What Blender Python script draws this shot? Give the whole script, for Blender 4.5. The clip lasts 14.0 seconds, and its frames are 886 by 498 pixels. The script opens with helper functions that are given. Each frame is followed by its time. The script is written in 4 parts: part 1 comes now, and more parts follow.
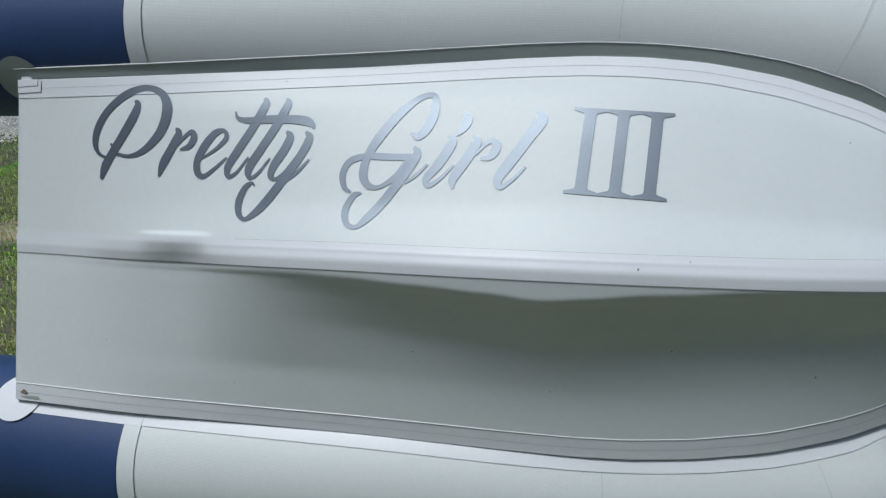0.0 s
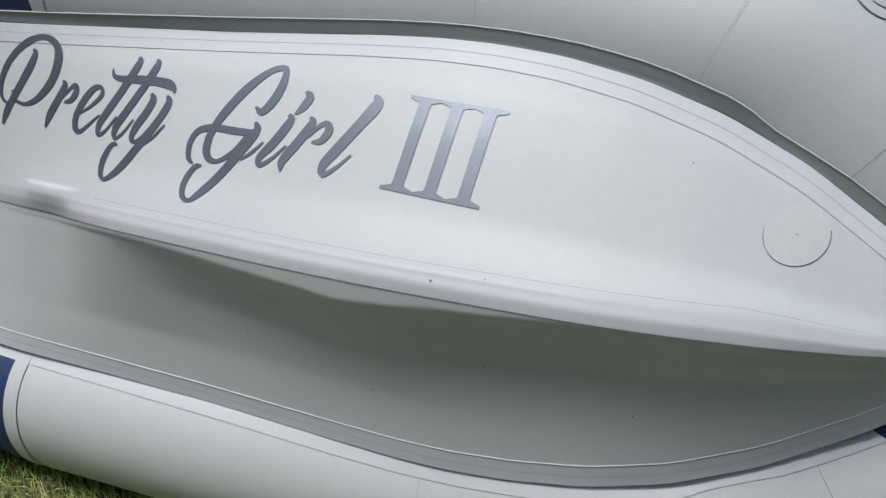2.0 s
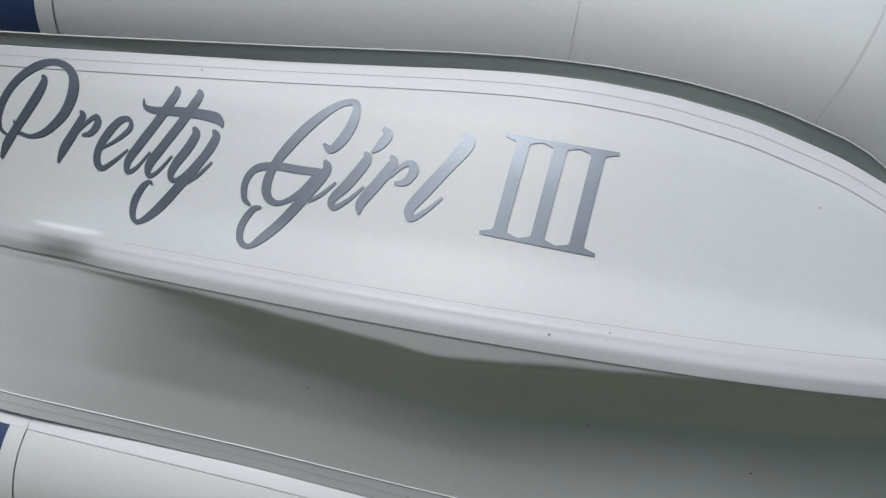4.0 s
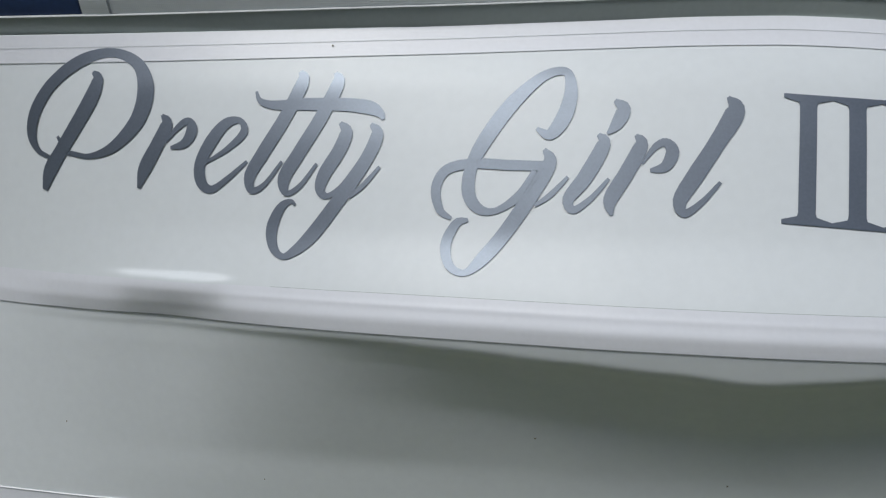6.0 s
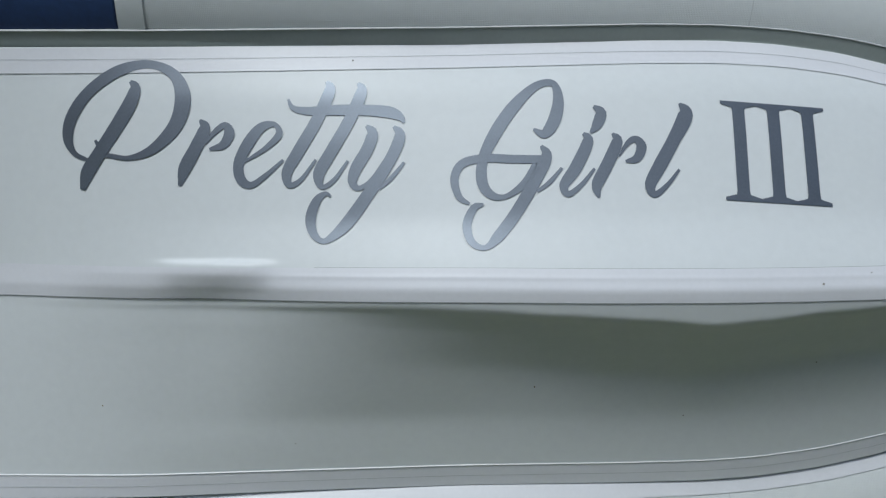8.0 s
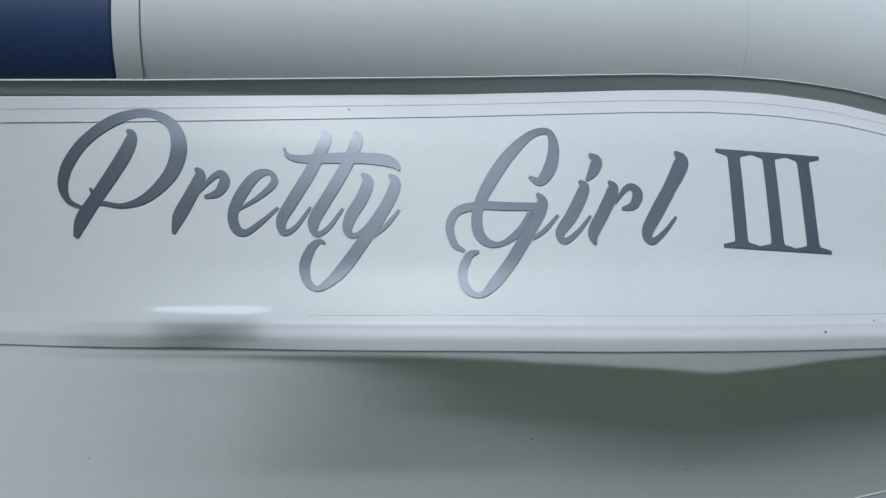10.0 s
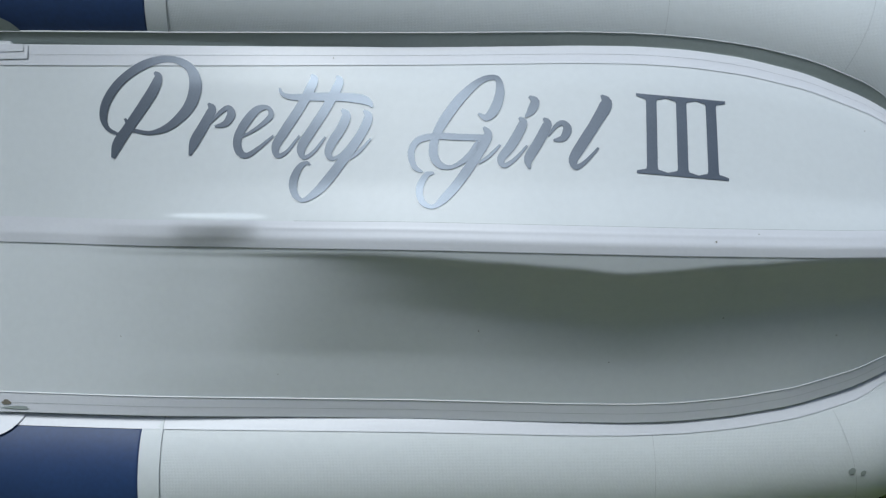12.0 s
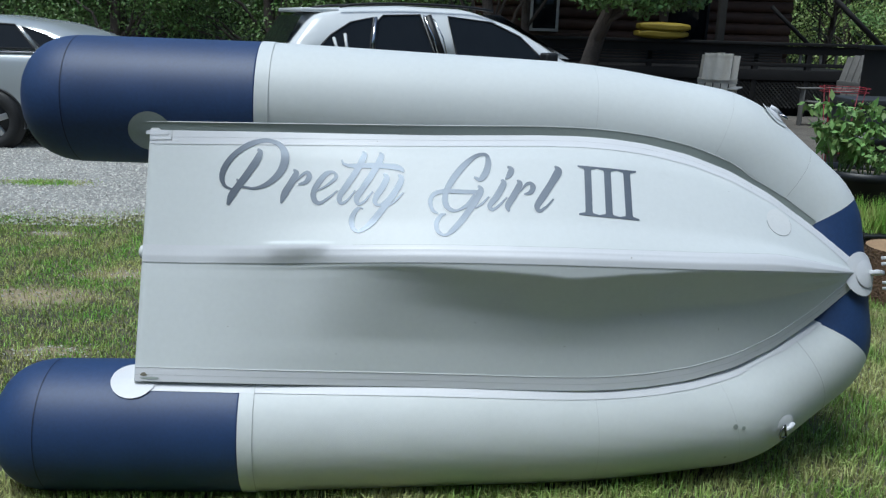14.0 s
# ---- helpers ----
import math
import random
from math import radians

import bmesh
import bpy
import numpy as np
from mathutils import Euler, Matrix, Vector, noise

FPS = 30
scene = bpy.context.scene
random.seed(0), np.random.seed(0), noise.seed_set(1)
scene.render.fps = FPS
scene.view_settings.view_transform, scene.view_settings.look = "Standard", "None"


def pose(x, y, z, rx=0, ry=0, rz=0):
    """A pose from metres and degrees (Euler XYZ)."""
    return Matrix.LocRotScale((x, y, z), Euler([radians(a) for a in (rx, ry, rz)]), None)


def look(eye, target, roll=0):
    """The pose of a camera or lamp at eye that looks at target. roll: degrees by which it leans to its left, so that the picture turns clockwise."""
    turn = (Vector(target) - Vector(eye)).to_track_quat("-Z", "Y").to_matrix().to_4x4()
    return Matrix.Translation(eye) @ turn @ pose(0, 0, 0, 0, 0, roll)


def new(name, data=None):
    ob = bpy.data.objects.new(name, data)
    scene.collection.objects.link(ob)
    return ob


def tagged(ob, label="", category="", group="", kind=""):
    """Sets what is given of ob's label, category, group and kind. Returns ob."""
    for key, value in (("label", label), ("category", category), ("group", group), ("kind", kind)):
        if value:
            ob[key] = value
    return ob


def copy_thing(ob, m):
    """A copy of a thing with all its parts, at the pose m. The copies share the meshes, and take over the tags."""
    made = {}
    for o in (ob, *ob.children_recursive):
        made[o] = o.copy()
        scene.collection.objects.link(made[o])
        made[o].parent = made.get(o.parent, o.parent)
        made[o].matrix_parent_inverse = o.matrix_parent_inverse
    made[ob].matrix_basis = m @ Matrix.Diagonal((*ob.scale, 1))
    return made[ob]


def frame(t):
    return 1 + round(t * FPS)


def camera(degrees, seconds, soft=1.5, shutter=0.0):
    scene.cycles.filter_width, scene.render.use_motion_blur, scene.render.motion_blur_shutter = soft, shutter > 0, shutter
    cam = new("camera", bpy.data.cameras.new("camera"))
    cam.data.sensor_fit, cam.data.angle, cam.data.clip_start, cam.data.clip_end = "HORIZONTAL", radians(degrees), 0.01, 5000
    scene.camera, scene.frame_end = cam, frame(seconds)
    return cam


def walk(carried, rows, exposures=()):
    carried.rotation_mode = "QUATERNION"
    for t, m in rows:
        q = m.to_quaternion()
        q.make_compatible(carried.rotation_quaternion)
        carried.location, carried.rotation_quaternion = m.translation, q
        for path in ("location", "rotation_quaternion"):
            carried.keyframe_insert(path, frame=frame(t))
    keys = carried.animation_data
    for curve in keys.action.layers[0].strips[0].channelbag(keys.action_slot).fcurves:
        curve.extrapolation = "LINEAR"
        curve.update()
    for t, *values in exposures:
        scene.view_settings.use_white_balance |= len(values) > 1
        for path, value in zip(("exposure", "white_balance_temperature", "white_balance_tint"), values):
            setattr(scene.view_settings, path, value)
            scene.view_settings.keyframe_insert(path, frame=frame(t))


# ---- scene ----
cam = camera(56.3, 14.0, soft=1.3)
WALK = [
    (0, pose(1.340, -1.397, 1.549, 66.66, 4.66, 16.56)),
    (0.5, pose(1.509, -1.307, 1.563, 66.80, 6.34, 22.03)),
    (1, pose(1.644, -1.151, 1.530, 66.26, 5.75, 24.14)),
    (1.5, pose(1.783, -1.064, 1.548, 64.25, 3.89, 24.83)),
    (2, pose(1.883, -1.036, 1.581, 62.64, 3.55, 27.54)),
    (2.2, pose(1.883, -1.038, 1.580, 62.48, 3.63, 27.60)),
    (4.3, pose(1.371, -1.077, 1.576, 64.73, 0.72, 19.37)),
    (4.5, pose(1.277, -1.065, 1.552, 64.86, 0.75, 18.13)),
    (5, pose(1.062, -1.076, 1.556, 62.83, 0.64, 13.98)),
    (5.5, pose(0.926, -1.014, 1.541, 61.61, 1.65, 11.27)),
    (6, pose(0.809, -0.909, 1.514, 61.18, 2.56, 9.41)),
    (6.5, pose(0.744, -0.895, 1.539, 59.60, 1.60, 6.77)),
    (7, pose(0.642, -1.002, 1.546, 60.69, -0.21, 2.31)),
    (7.5, pose(0.542, -1.125, 1.549, 61.17, -0.75, -1.01)),
    (8, pose(0.525, -1.168, 1.573, 62.39, -1.01, -1.64)),
    (8.2, pose(0.524, -1.177, 1.571, 63.80, -1.31, -1.57)),
    (10.3, pose(0.545, -1.160, 1.541, 66.75, -0.88, -1.56)),
    (10.5, pose(0.551, -1.154, 1.551, 66.24, -0.99, -1.66)),
    (11, pose(0.545, -1.191, 1.514, 67.66, -1.46, -2.07)),
    (11.5, pose(0.584, -1.307, 1.516, 67.14, -2.03, -1.85)),
    (12, pose(0.701, -1.533, 1.532, 66.32, -0.78, 1.51)),
    (12.5, pose(0.652, -1.814, 1.535, 68.31, -0.79, 1.04)),
    (13, pose(0.569, -2.100, 1.555, 70.16, -1.57, -1.01)),
    (13.5, pose(0.579, -2.335, 1.555, 72.05, -1.00, -0.63)),
    (14, pose(0.586, -2.458, 1.559, 74.86, -1.62, -0.73)),
]
walk(cam, WALK, [(0, -0.06, 5980, 3), (2, -0.05, 6330, 8), (5, -0.16, 6330, 8), (7.5, -0.16, 6000, 3), (11, -0.13, 5880, 3), (12.5, 0.0, 5800, 2), (14, 0.20, 5760, 1)])

# ---- light ----
SUN_ELEV, SUN_AZ = radians(72), radians(222)      # azimuth clockwise from +y
world = bpy.data.worlds.new("sky")
world.use_nodes = True
scene.world = world
wn, wl = world.node_tree.nodes, world.node_tree.links
sky = wn.new("ShaderNodeTexSky")
sky.sky_type, sky.sun_disc = "NISHITA", False
sky.sun_elevation, sky.sun_rotation = SUN_ELEV, SUN_AZ
sky.air_density, sky.dust_density, sky.ozone_density = 1.0, 2.5, 1.0
wl.new(sky.outputs[0], wn["Background"].inputs[0])
wn["Background"].inputs[1].default_value = 0.09
sun = new("sun", bpy.data.lights.new("sun", "SUN"))
sun.data.energy, sun.data.angle, sun.data.color = 2.2, radians(23), (1.0, 0.97, 0.94)
sun_way = Vector((math.sin(SUN_AZ) * math.cos(SUN_ELEV), math.cos(SUN_AZ) * math.cos(SUN_ELEV), math.sin(SUN_ELEV)))
sun.matrix_world = look(sun_way * 40, (0, 0, 0))


# ---- materials ----
def material(name, color, rough=0.5, metal=0.0, vary=0.15, scale=6.0, fine=80.0, bump=0.1, depth=0.002, spec=0.5, per_object=0.0):
    """A surface with stains at one scale, grain at another, and fine relief."""
    m = bpy.data.materials.new(name)
    m.use_nodes = True
    n, l = m.node_tree.nodes, m.node_tree.links
    b = n["Principled BSDF"]
    b.inputs["Roughness"].default_value, b.inputs["Metallic"].default_value = rough, metal
    b.inputs["Specular IOR Level"].default_value = spec
    co = n.new("ShaderNodeTexCoord")
    big, small = n.new("ShaderNodeTexNoise"), n.new("ShaderNodeTexNoise")
    big.inputs["Scale"].default_value, small.inputs["Scale"].default_value = scale, fine
    big.inputs["Detail"].default_value, small.inputs["Detail"].default_value = 5, 3
    for tex in (big, small):
        l.new(co.outputs["Object"], tex.inputs["Vector"])
    add = n.new("ShaderNodeMath")
    add.operation = "ADD"
    l.new(big.outputs[0], add.inputs[0])
    l.new(small.outputs[0], add.inputs[1])
    ramp = n.new("ShaderNodeMapRange")
    ramp.inputs["From Min"].default_value, ramp.inputs["From Max"].default_value = 0.6, 1.4
    ramp.inputs["To Min"].default_value, ramp.inputs["To Max"].default_value = 1 - vary, 1 + vary
    l.new(add.outputs[0], ramp.inputs["Value"])
    tint = n.new("ShaderNodeVectorMath")
    tint.operation = "SCALE"
    tint.inputs[0].default_value = color
    if per_object:
        info, span, mul = n.new("ShaderNodeObjectInfo"), n.new("ShaderNodeMapRange"), n.new("ShaderNodeMath")
        span.inputs["To Min"].default_value, span.inputs["To Max"].default_value = 1 - per_object, 1 + per_object
        mul.operation = "MULTIPLY"
        l.new(info.outputs["Random"], span.inputs["Value"])
        l.new(span.outputs[0], mul.inputs[0])
        l.new(ramp.outputs[0], mul.inputs[1])
        l.new(mul.outputs[0], tint.inputs["Scale"])
    else:
        l.new(ramp.outputs[0], tint.inputs["Scale"])
    l.new(tint.outputs[0], b.inputs["Base Color"])
    if bump:
        bm_ = n.new("ShaderNodeBump")
        bm_.inputs["Strength"].default_value, bm_.inputs["Distance"].default_value = bump, depth
        l.new(small.outputs[0], bm_.inputs["Height"])
        l.new(bm_.outputs[0], b.inputs["Normal"])
    return m


def weave(m, size, strength):
    """Adds the fine cloth grid of coated fabric to a material."""
    n, l = m.node_tree.nodes, m.node_tree.links
    b, co = n["Principled BSDF"], n["Texture Coordinate"]
    waves = []
    for axis in ("X", "Z"):
        w = n.new("ShaderNodeTexWave")
        w.bands_direction = axis
        w.inputs["Scale"].default_value = 0.314 / size
        l.new(co.outputs["Object"], w.inputs["Vector"])
        waves.append(w)
    mul = n.new("ShaderNodeMath")
    mul.operation = "MULTIPLY"
    l.new(waves[0].outputs["Fac"], mul.inputs[0])
    l.new(waves[1].outputs["Fac"], mul.inputs[1])
    bump = n.new("ShaderNodeBump")
    bump.inputs["Strength"].default_value, bump.inputs["Distance"].default_value = strength, 0.0004
    l.new(mul.outputs[0], bump.inputs["Height"])
    if b.inputs["Normal"].links:
        l.new(b.inputs["Normal"].links[0].from_socket, bump.inputs["Normal"])
    l.new(bump.outputs[0], b.inputs["Normal"])
    return m


PVC = material("white_pvc", (0.71, 0.74, 0.745), 0.46, vary=0.03, scale=3, fine=60, bump=0.05, depth=0.0006)
TUBE_PVC = weave(material("tube_pvc", (0.71, 0.74, 0.74), 0.5, vary=0.03, scale=3, fine=60, bump=0.05, depth=0.0006), 0.0032, 0.6)
NAVY = material("navy_pvc", (0.017, 0.046, 0.140), 0.54, vary=0.2, spec=0.70, scale=5, fine=90, bump=0.06, depth=0.0006)
TAPE = material("tape_pvc", (0.735, 0.745, 0.775), 0.42, vary=0.03, scale=8, fine=120, bump=0.05, depth=0.0005)
# White darkened for shade under the upper tube; also seam and scuff grey
SHADE_AND_SCUFF = material("shade_and_scuff_pvc", (0.36, 0.40, 0.38), 0.5, vary=0.06, scale=8, fine=120, bump=0.05, depth=0.0005)
GLUE = material("glue_line", (0.29, 0.30, 0.31), 0.6, vary=0.25, scale=30, fine=300, bump=0)
VINYL = material("grey_vinyl", (0.155, 0.178, 0.212), 0.40, metal=0.55, vary=0.10, scale=12, fine=240, bump=0.08, depth=0.0004)
STEEL = material("steel", (0.30, 0.30, 0.31), 0.25, metal=1.0, vary=0.1, bump=0)
PLASTIC = material("white_plastic", (0.75, 0.76, 0.76), 0.4, vary=0.04)
FAINT = material("faint_seam", (0.52, 0.54, 0.54), 0.6, vary=0.15, scale=30, fine=300, bump=0)
SEAM_GREY = material("seam_grey", (0.42, 0.44, 0.45), 0.6, vary=0.2, scale=30, fine=300, bump=0)
NAVY_SEAM = material("navy_seam", (0.008, 0.016, 0.045), 0.6, vary=0.2, bump=0)
GRIME = material("grime", (0.20, 0.18, 0.14), 0.8, vary=0.4, scale=60, fine=300, bump=0)


# ---- mesh helpers ----
def part(name, bm, mat, parent=None, label="", smooth=True):
    """Links a bmesh as one mesh object under a thing or a part."""
    me = bpy.data.meshes.new(name)
    bm.to_mesh(me)
    bm.free()
    me.materials.append(mat)
    if smooth:
        for p in me.polygons:
            p.use_smooth = True
    ob = new(name, me)
    ob.parent = parent
    if label:
        ob["label"] = label
    return ob


def thing(name, m, label, category, group="", kind=""):
    ob = new(name)
    ob.matrix_world = m
    return tagged(ob, label, category, group, kind)


def grid(rows, close_u=False, close_v=False, cap=False):
    """A sheet through rows of points; close_u joins the ends of each row, close_v the first row to the last."""
    bm = bmesh.new()
    vs = [[bm.verts.new(p) for p in row] for row in rows]
    nr, nc = len(vs), len(vs[0])
    for i in range(nr if close_v else nr - 1):
        for j in range(nc if close_u else nc - 1):
            a, b = vs[i], vs[(i + 1) % nr]
            k = (j + 1) % nc
            bm.faces.new((a[j], a[k], b[k], b[j]))
    if cap:
        bm.faces.new(list(reversed(vs[0])))
        bm.faces.new(vs[-1])
    bm.normal_update()
    return bm


def box(bm, lo, hi, bevel=0.0, m=None):
    """Adds a box between two corners, its edges rounded."""
    lo, hi = Vector(lo), Vector(hi)
    made = bmesh.ops.create_cube(bm, size=1.0, matrix=Matrix.Translation((lo + hi) / 2) @ Matrix.Diagonal((*(hi - lo), 1)))["verts"]
    if bevel:
        edges = list({e for v in made for e in v.link_edges})
        made = bmesh.ops.bevel(bm, geom=edges, offset=bevel, segments=2, affect="EDGES", profile=0.6)["verts"]
    if m is not None:
        bmesh.ops.transform(bm, matrix=m, verts=[v for v in made if v.is_valid])
    return bm


def boxed(lo, hi, bevel=0.0, m=None):
    return box(bmesh.new(), lo, hi, bevel, m)


def rod(bm, points, radius, sides=8, taper=None):
    """Adds a round bar along points."""
    pts = [Vector(p) for p in points]
    rings = []
    for i, p in enumerate(pts):
        t = (pts[min(i + 1, len(pts) - 1)] - pts[max(i - 1, 0)]).normalized()
        a = t.cross(Vector((0.31, 0.2, 0.93))).normalized()
        b = t.cross(a)
        r = radius if taper is None else radius + (taper - radius) * i / (len(pts) - 1)
        rings.append([bm.verts.new(p + r * (math.cos(q) * a + math.sin(q) * b)) for q in (2 * math.pi * k / sides for k in range(sides))])
    for u, v in zip(rings, rings[1:]):
        for k in range(sides):
            bm.faces.new((u[k], u[(k + 1) % sides], v[(k + 1) % sides], v[k]))
    bm.faces.new(rings[0])
    bm.faces.new(list(reversed(rings[-1])))
    return bm


def rodded(points, radius, sides=8, taper=None):
    bm = rod(bmesh.new(), points, radius, sides, taper)
    bmesh.ops.recalc_face_normals(bm, faces=bm.faces[:])
    return bm


# ---- the dinghy, leaning back on its side: x to the bow, y into the boat, z across its beam ----
BOAT = pose(0, 0, 0.40, -22)
MID, R_TUBE = 0.445, 0.221
dinghy = thing("inflatable_dinghy", BOAT, "white and navy inflatable dinghy leaning on its side on grass", "boat")


def smooth_table(table, reach):
    """The table's curve with its corners rounded over the given reach."""
    xs = np.linspace(table[0][0], table[-1][0], 400)
    ys = np.interp(xs, [a for a, _ in table], [b for _, b in table])
    step = xs[1] - xs[0]
    half = max(1, int(reach / step))
    wide = np.pad(ys, half, mode="reflect", reflect_type="odd")
    ker = np.hanning(2 * half + 3)[1:-1]
    ys = np.convolve(wide, ker / ker.sum(), mode="valid")
    return lambda x: float(np.interp(x, xs, ys))


STERN_X = -0.345
half_width = smooth_table([(-0.36, 0.414), (0.0, 0.417), (0.6, 0.427), (0.95, 0.436), (1.1, 0.437), (1.22, 0.432), (1.35, 0.419), (1.5, 0.391), (1.65, 0.345), (1.8, 0.274), (1.95, 0.176), (2.05, 0.100), (2.13, 0.042)], 0.05)
middle = smooth_table([(-0.36, 0.443), (0.0, 0.444), (0.6, 0.453), (1.05, 0.459), (1.35, 0.460), (1.65, 0.455), (1.95, 0.451), (2.13, 0.455)], 0.2)
edge_depth = smooth_table([(-0.36, 0.003), (0.0, 0.004), (0.3, 0.034), (0.6, 0.058), (0.9, 0.074), (1.2, 0.088), (1.35, 0.102), (1.5, 0.117), (1.65, 0.140), (1.8, 0.166), (1.95, 0.190), (2.05, 0.200), (2.13, 0.222)], 0.1)
keel_depth = smooth_table([(-0.36, 0.004), (-0.2, 0.0), (0.0, -0.043), (0.15, -0.066), (0.3, -0.090), (0.45, -0.112), (0.6, -0.128), (0.85, -0.139), (1.05, -0.134), (1.2, -0.120), (1.35, -0.101), (1.5, -0.080), (1.65, -0.050), (1.8, -0.003), (1.95, 0.075), (2.04, 0.135), (2.13, 0.212)], 0.07)
undercut = smooth_table([(-0.36, 0.0), (0.3, 0.1), (0.7, 0.55), (1.0, 0.78), (1.5, 0.70), (1.8, 0.45), (2.13, 0.0)], 0.15)
roll = smooth_table([(-0.36, 0.002), (0.46, 0.003), (0.6, 0.012), (0.8, 0.022), (0.95, 0.034), (1.07, 0.040), (1.2, 0.026), (1.37, 0.012), (1.46, 0.003), (2.13, 0.002)], 0.13)
keel_line = smooth_table([(-0.36, 0.415), (0.0, 0.4135), (0.3, 0.417), (0.6, 0.421), (1.2, 0.421), (1.5, 0.423), (1.65, 0.427), (1.8, 0.432), (1.95, 0.437), (2.13, 0.452)], 0.1)


def ease(t):
    t = np.clip(t, 0.0, 1.0)
    return t * t * (3 - 2 * t)


def section(x, count=300):
    """The floor's cross-section at x, from its upper to its lower edge."""
    w, ye, yk, u, r = half_width(x), edge_depth(x), keel_depth(x), undercut(x), roll(x)
    r *= 1 + 0.05 * math.sin(19 * x) + 0.03 * math.sin(43 * x + 1)
    e = float(ease((x - 0.15) / 0.65))
    k, mid = min(1.0, w / 0.30), middle(x)
    d, zk = yk - ye, keel_line(x)
    up, v = mid + w - zk, max(0.0, min(1.0, -d / 0.12))
    low = zk - mid + w
    pts = [(zk + up, ye), (zk + 0.80 * up, ye + d * 0.29), (zk + 0.62 * up, ye + d * 0.46), (zk + 0.30 * up, ye + d * 0.73), (zk + 0.055 * k, ye + d * 0.95), (zk + 0.022 * k, yk - 0.002),
           (zk, yk), (zk - r * k, yk + 0.28 * r), (zk - (r + 0.007) * k, yk + 0.28 * r + 0.006 * v * e), (zk - (r + 0.017) * k, yk + 0.28 * r + (0.006 + (0.011 + 0.006 * u) * e) * v), (zk - (r + 0.045) * k, ye + d * (0.88 - (0.10 + 0.11 * u) * e)),
           (zk - 0.30 * low - r * k, ye + d * (0.68 - (0.08 + 0.33 * u) * e)), (zk - 0.62 * low, ye + d * (0.32 - 0.20 * u)), (zk - low, ye)]
    z, y = np.array(pts).T
    along = np.r_[0, np.cumsum(np.hypot(np.diff(z), np.diff(y)) + 1e-6)]
    at = np.linspace(0, along[-1], count)
    z, y = np.interp(at, along, z), np.interp(at, along, y)
    # the panels curve softly, the lip under the keel turns sharply
    ker = np.hanning(25)[1:-1]
    wide, tight = ker / ker.sum(), np.array([1, 2, 3, 2, 1]) / 9
    soft = [np.convolve(np.pad(q, 11, mode="reflect", reflect_type="odd"), wide, mode="valid") for q in (z, y)]
    firm = [np.convolve(np.pad(q, 2, mode="reflect", reflect_type="odd"), tight, mode="valid") for q in (z, y)]
    near = ease((0.075 - np.abs(z - zk + 0.02)) / 0.03)
    z, y = (a * (1 - near) + b * near for a, b in zip(soft, firm))
    # the puckered end of the inner keel tube: a proud fold above, a hollow that faces down, a lip at the seam
    rise = z - zk
    fold = (1 / (1 + math.exp(-(x - 0.085) / 0.010)) + 0.6 / (1 + math.exp(-(x - 0.16) / 0.006))) / (1 + math.exp((x - 0.262) / 0.008))
    hollow = 0.009 / (1 + math.exp(-(x + 0.07) / 0.02)) / (1 + math.exp((x - 0.34) / 0.05)) + 0.011 * math.exp(-((x - 0.155) / 0.085) ** 2)
    dip = np.clip((0.047 - rise) / 0.053, 0, 1) ** 1.25 * ease((rise + 0.30) / 0.293)
    proud = ease((0.073 - rise) / 0.010) * ease((rise - 0.010) / 0.05)
    y = y - 0.0065 * fold * proud + hollow * dip
    # the low ridge that the inner seam presses through the strip
    ridge = ease((x - 0.18) / 0.2) * ease((1.75 - x) / 0.5)
    y = y - 0.0007 * ridge * np.exp(-((rise - 0.043) / 0.0035) ** 2)
    return z, y


STATIONS = np.r_[np.linspace(STERN_X, -0.12, 12), np.linspace(-0.105, 0.42, 64), np.linspace(0.435, 2.125, 100)]
SECTIONS = [section(x) for x in STATIONS]


def on_floor(x, z, lift=0.0):
    """The point of the floor's outer face at x and height z, lifted off it."""
    i = int(np.clip(np.searchsorted(STATIONS, x) - 1, 0, len(STATIONS) - 2))
    f = (x - STATIONS[i]) / (STATIONS[i + 1] - STATIONS[i])
    ys = [np.interp(z, SECTIONS[j][0][::-1], SECTIONS[j][1][::-1]) for j in (i, i + 1)]
    return Vector((x, ys[0] + (ys[1] - ys[0]) * f - lift, z))


floor_rows = []
for x, (z, y) in zip(STATIONS, SECTIONS):
    front = [(x, b, a) for a, b in zip(z, y)]
    floor_rows.append(front + [(x, y[-1] + 0.012, z[-1]), (x, y[0] + 0.012, z[0])])
hull_floor = part("hull_floor", grid(floor_rows, close_u=True, cap=True), PVC, dinghy, "smooth white coated-fabric hull floor with a soft V keel")


def floor_ribbon(name, mat, lines, lift, parent, label="", x0=STERN_X + 0.002, x1=2.12, step=0.012, tilt=0.0, across=4):
    """A thin strip on the floor between two height curves of x."""
    rows = []
    for x in np.arange(x0, x1, step):
        a, b = lines[0](x), lines[1](x)
        rows.append([on_floor(x, a + (b - a) * k / across, lift - tilt * k / across) for k in range(across + 1)])
    return part(name, grid(rows), mat, parent, label)


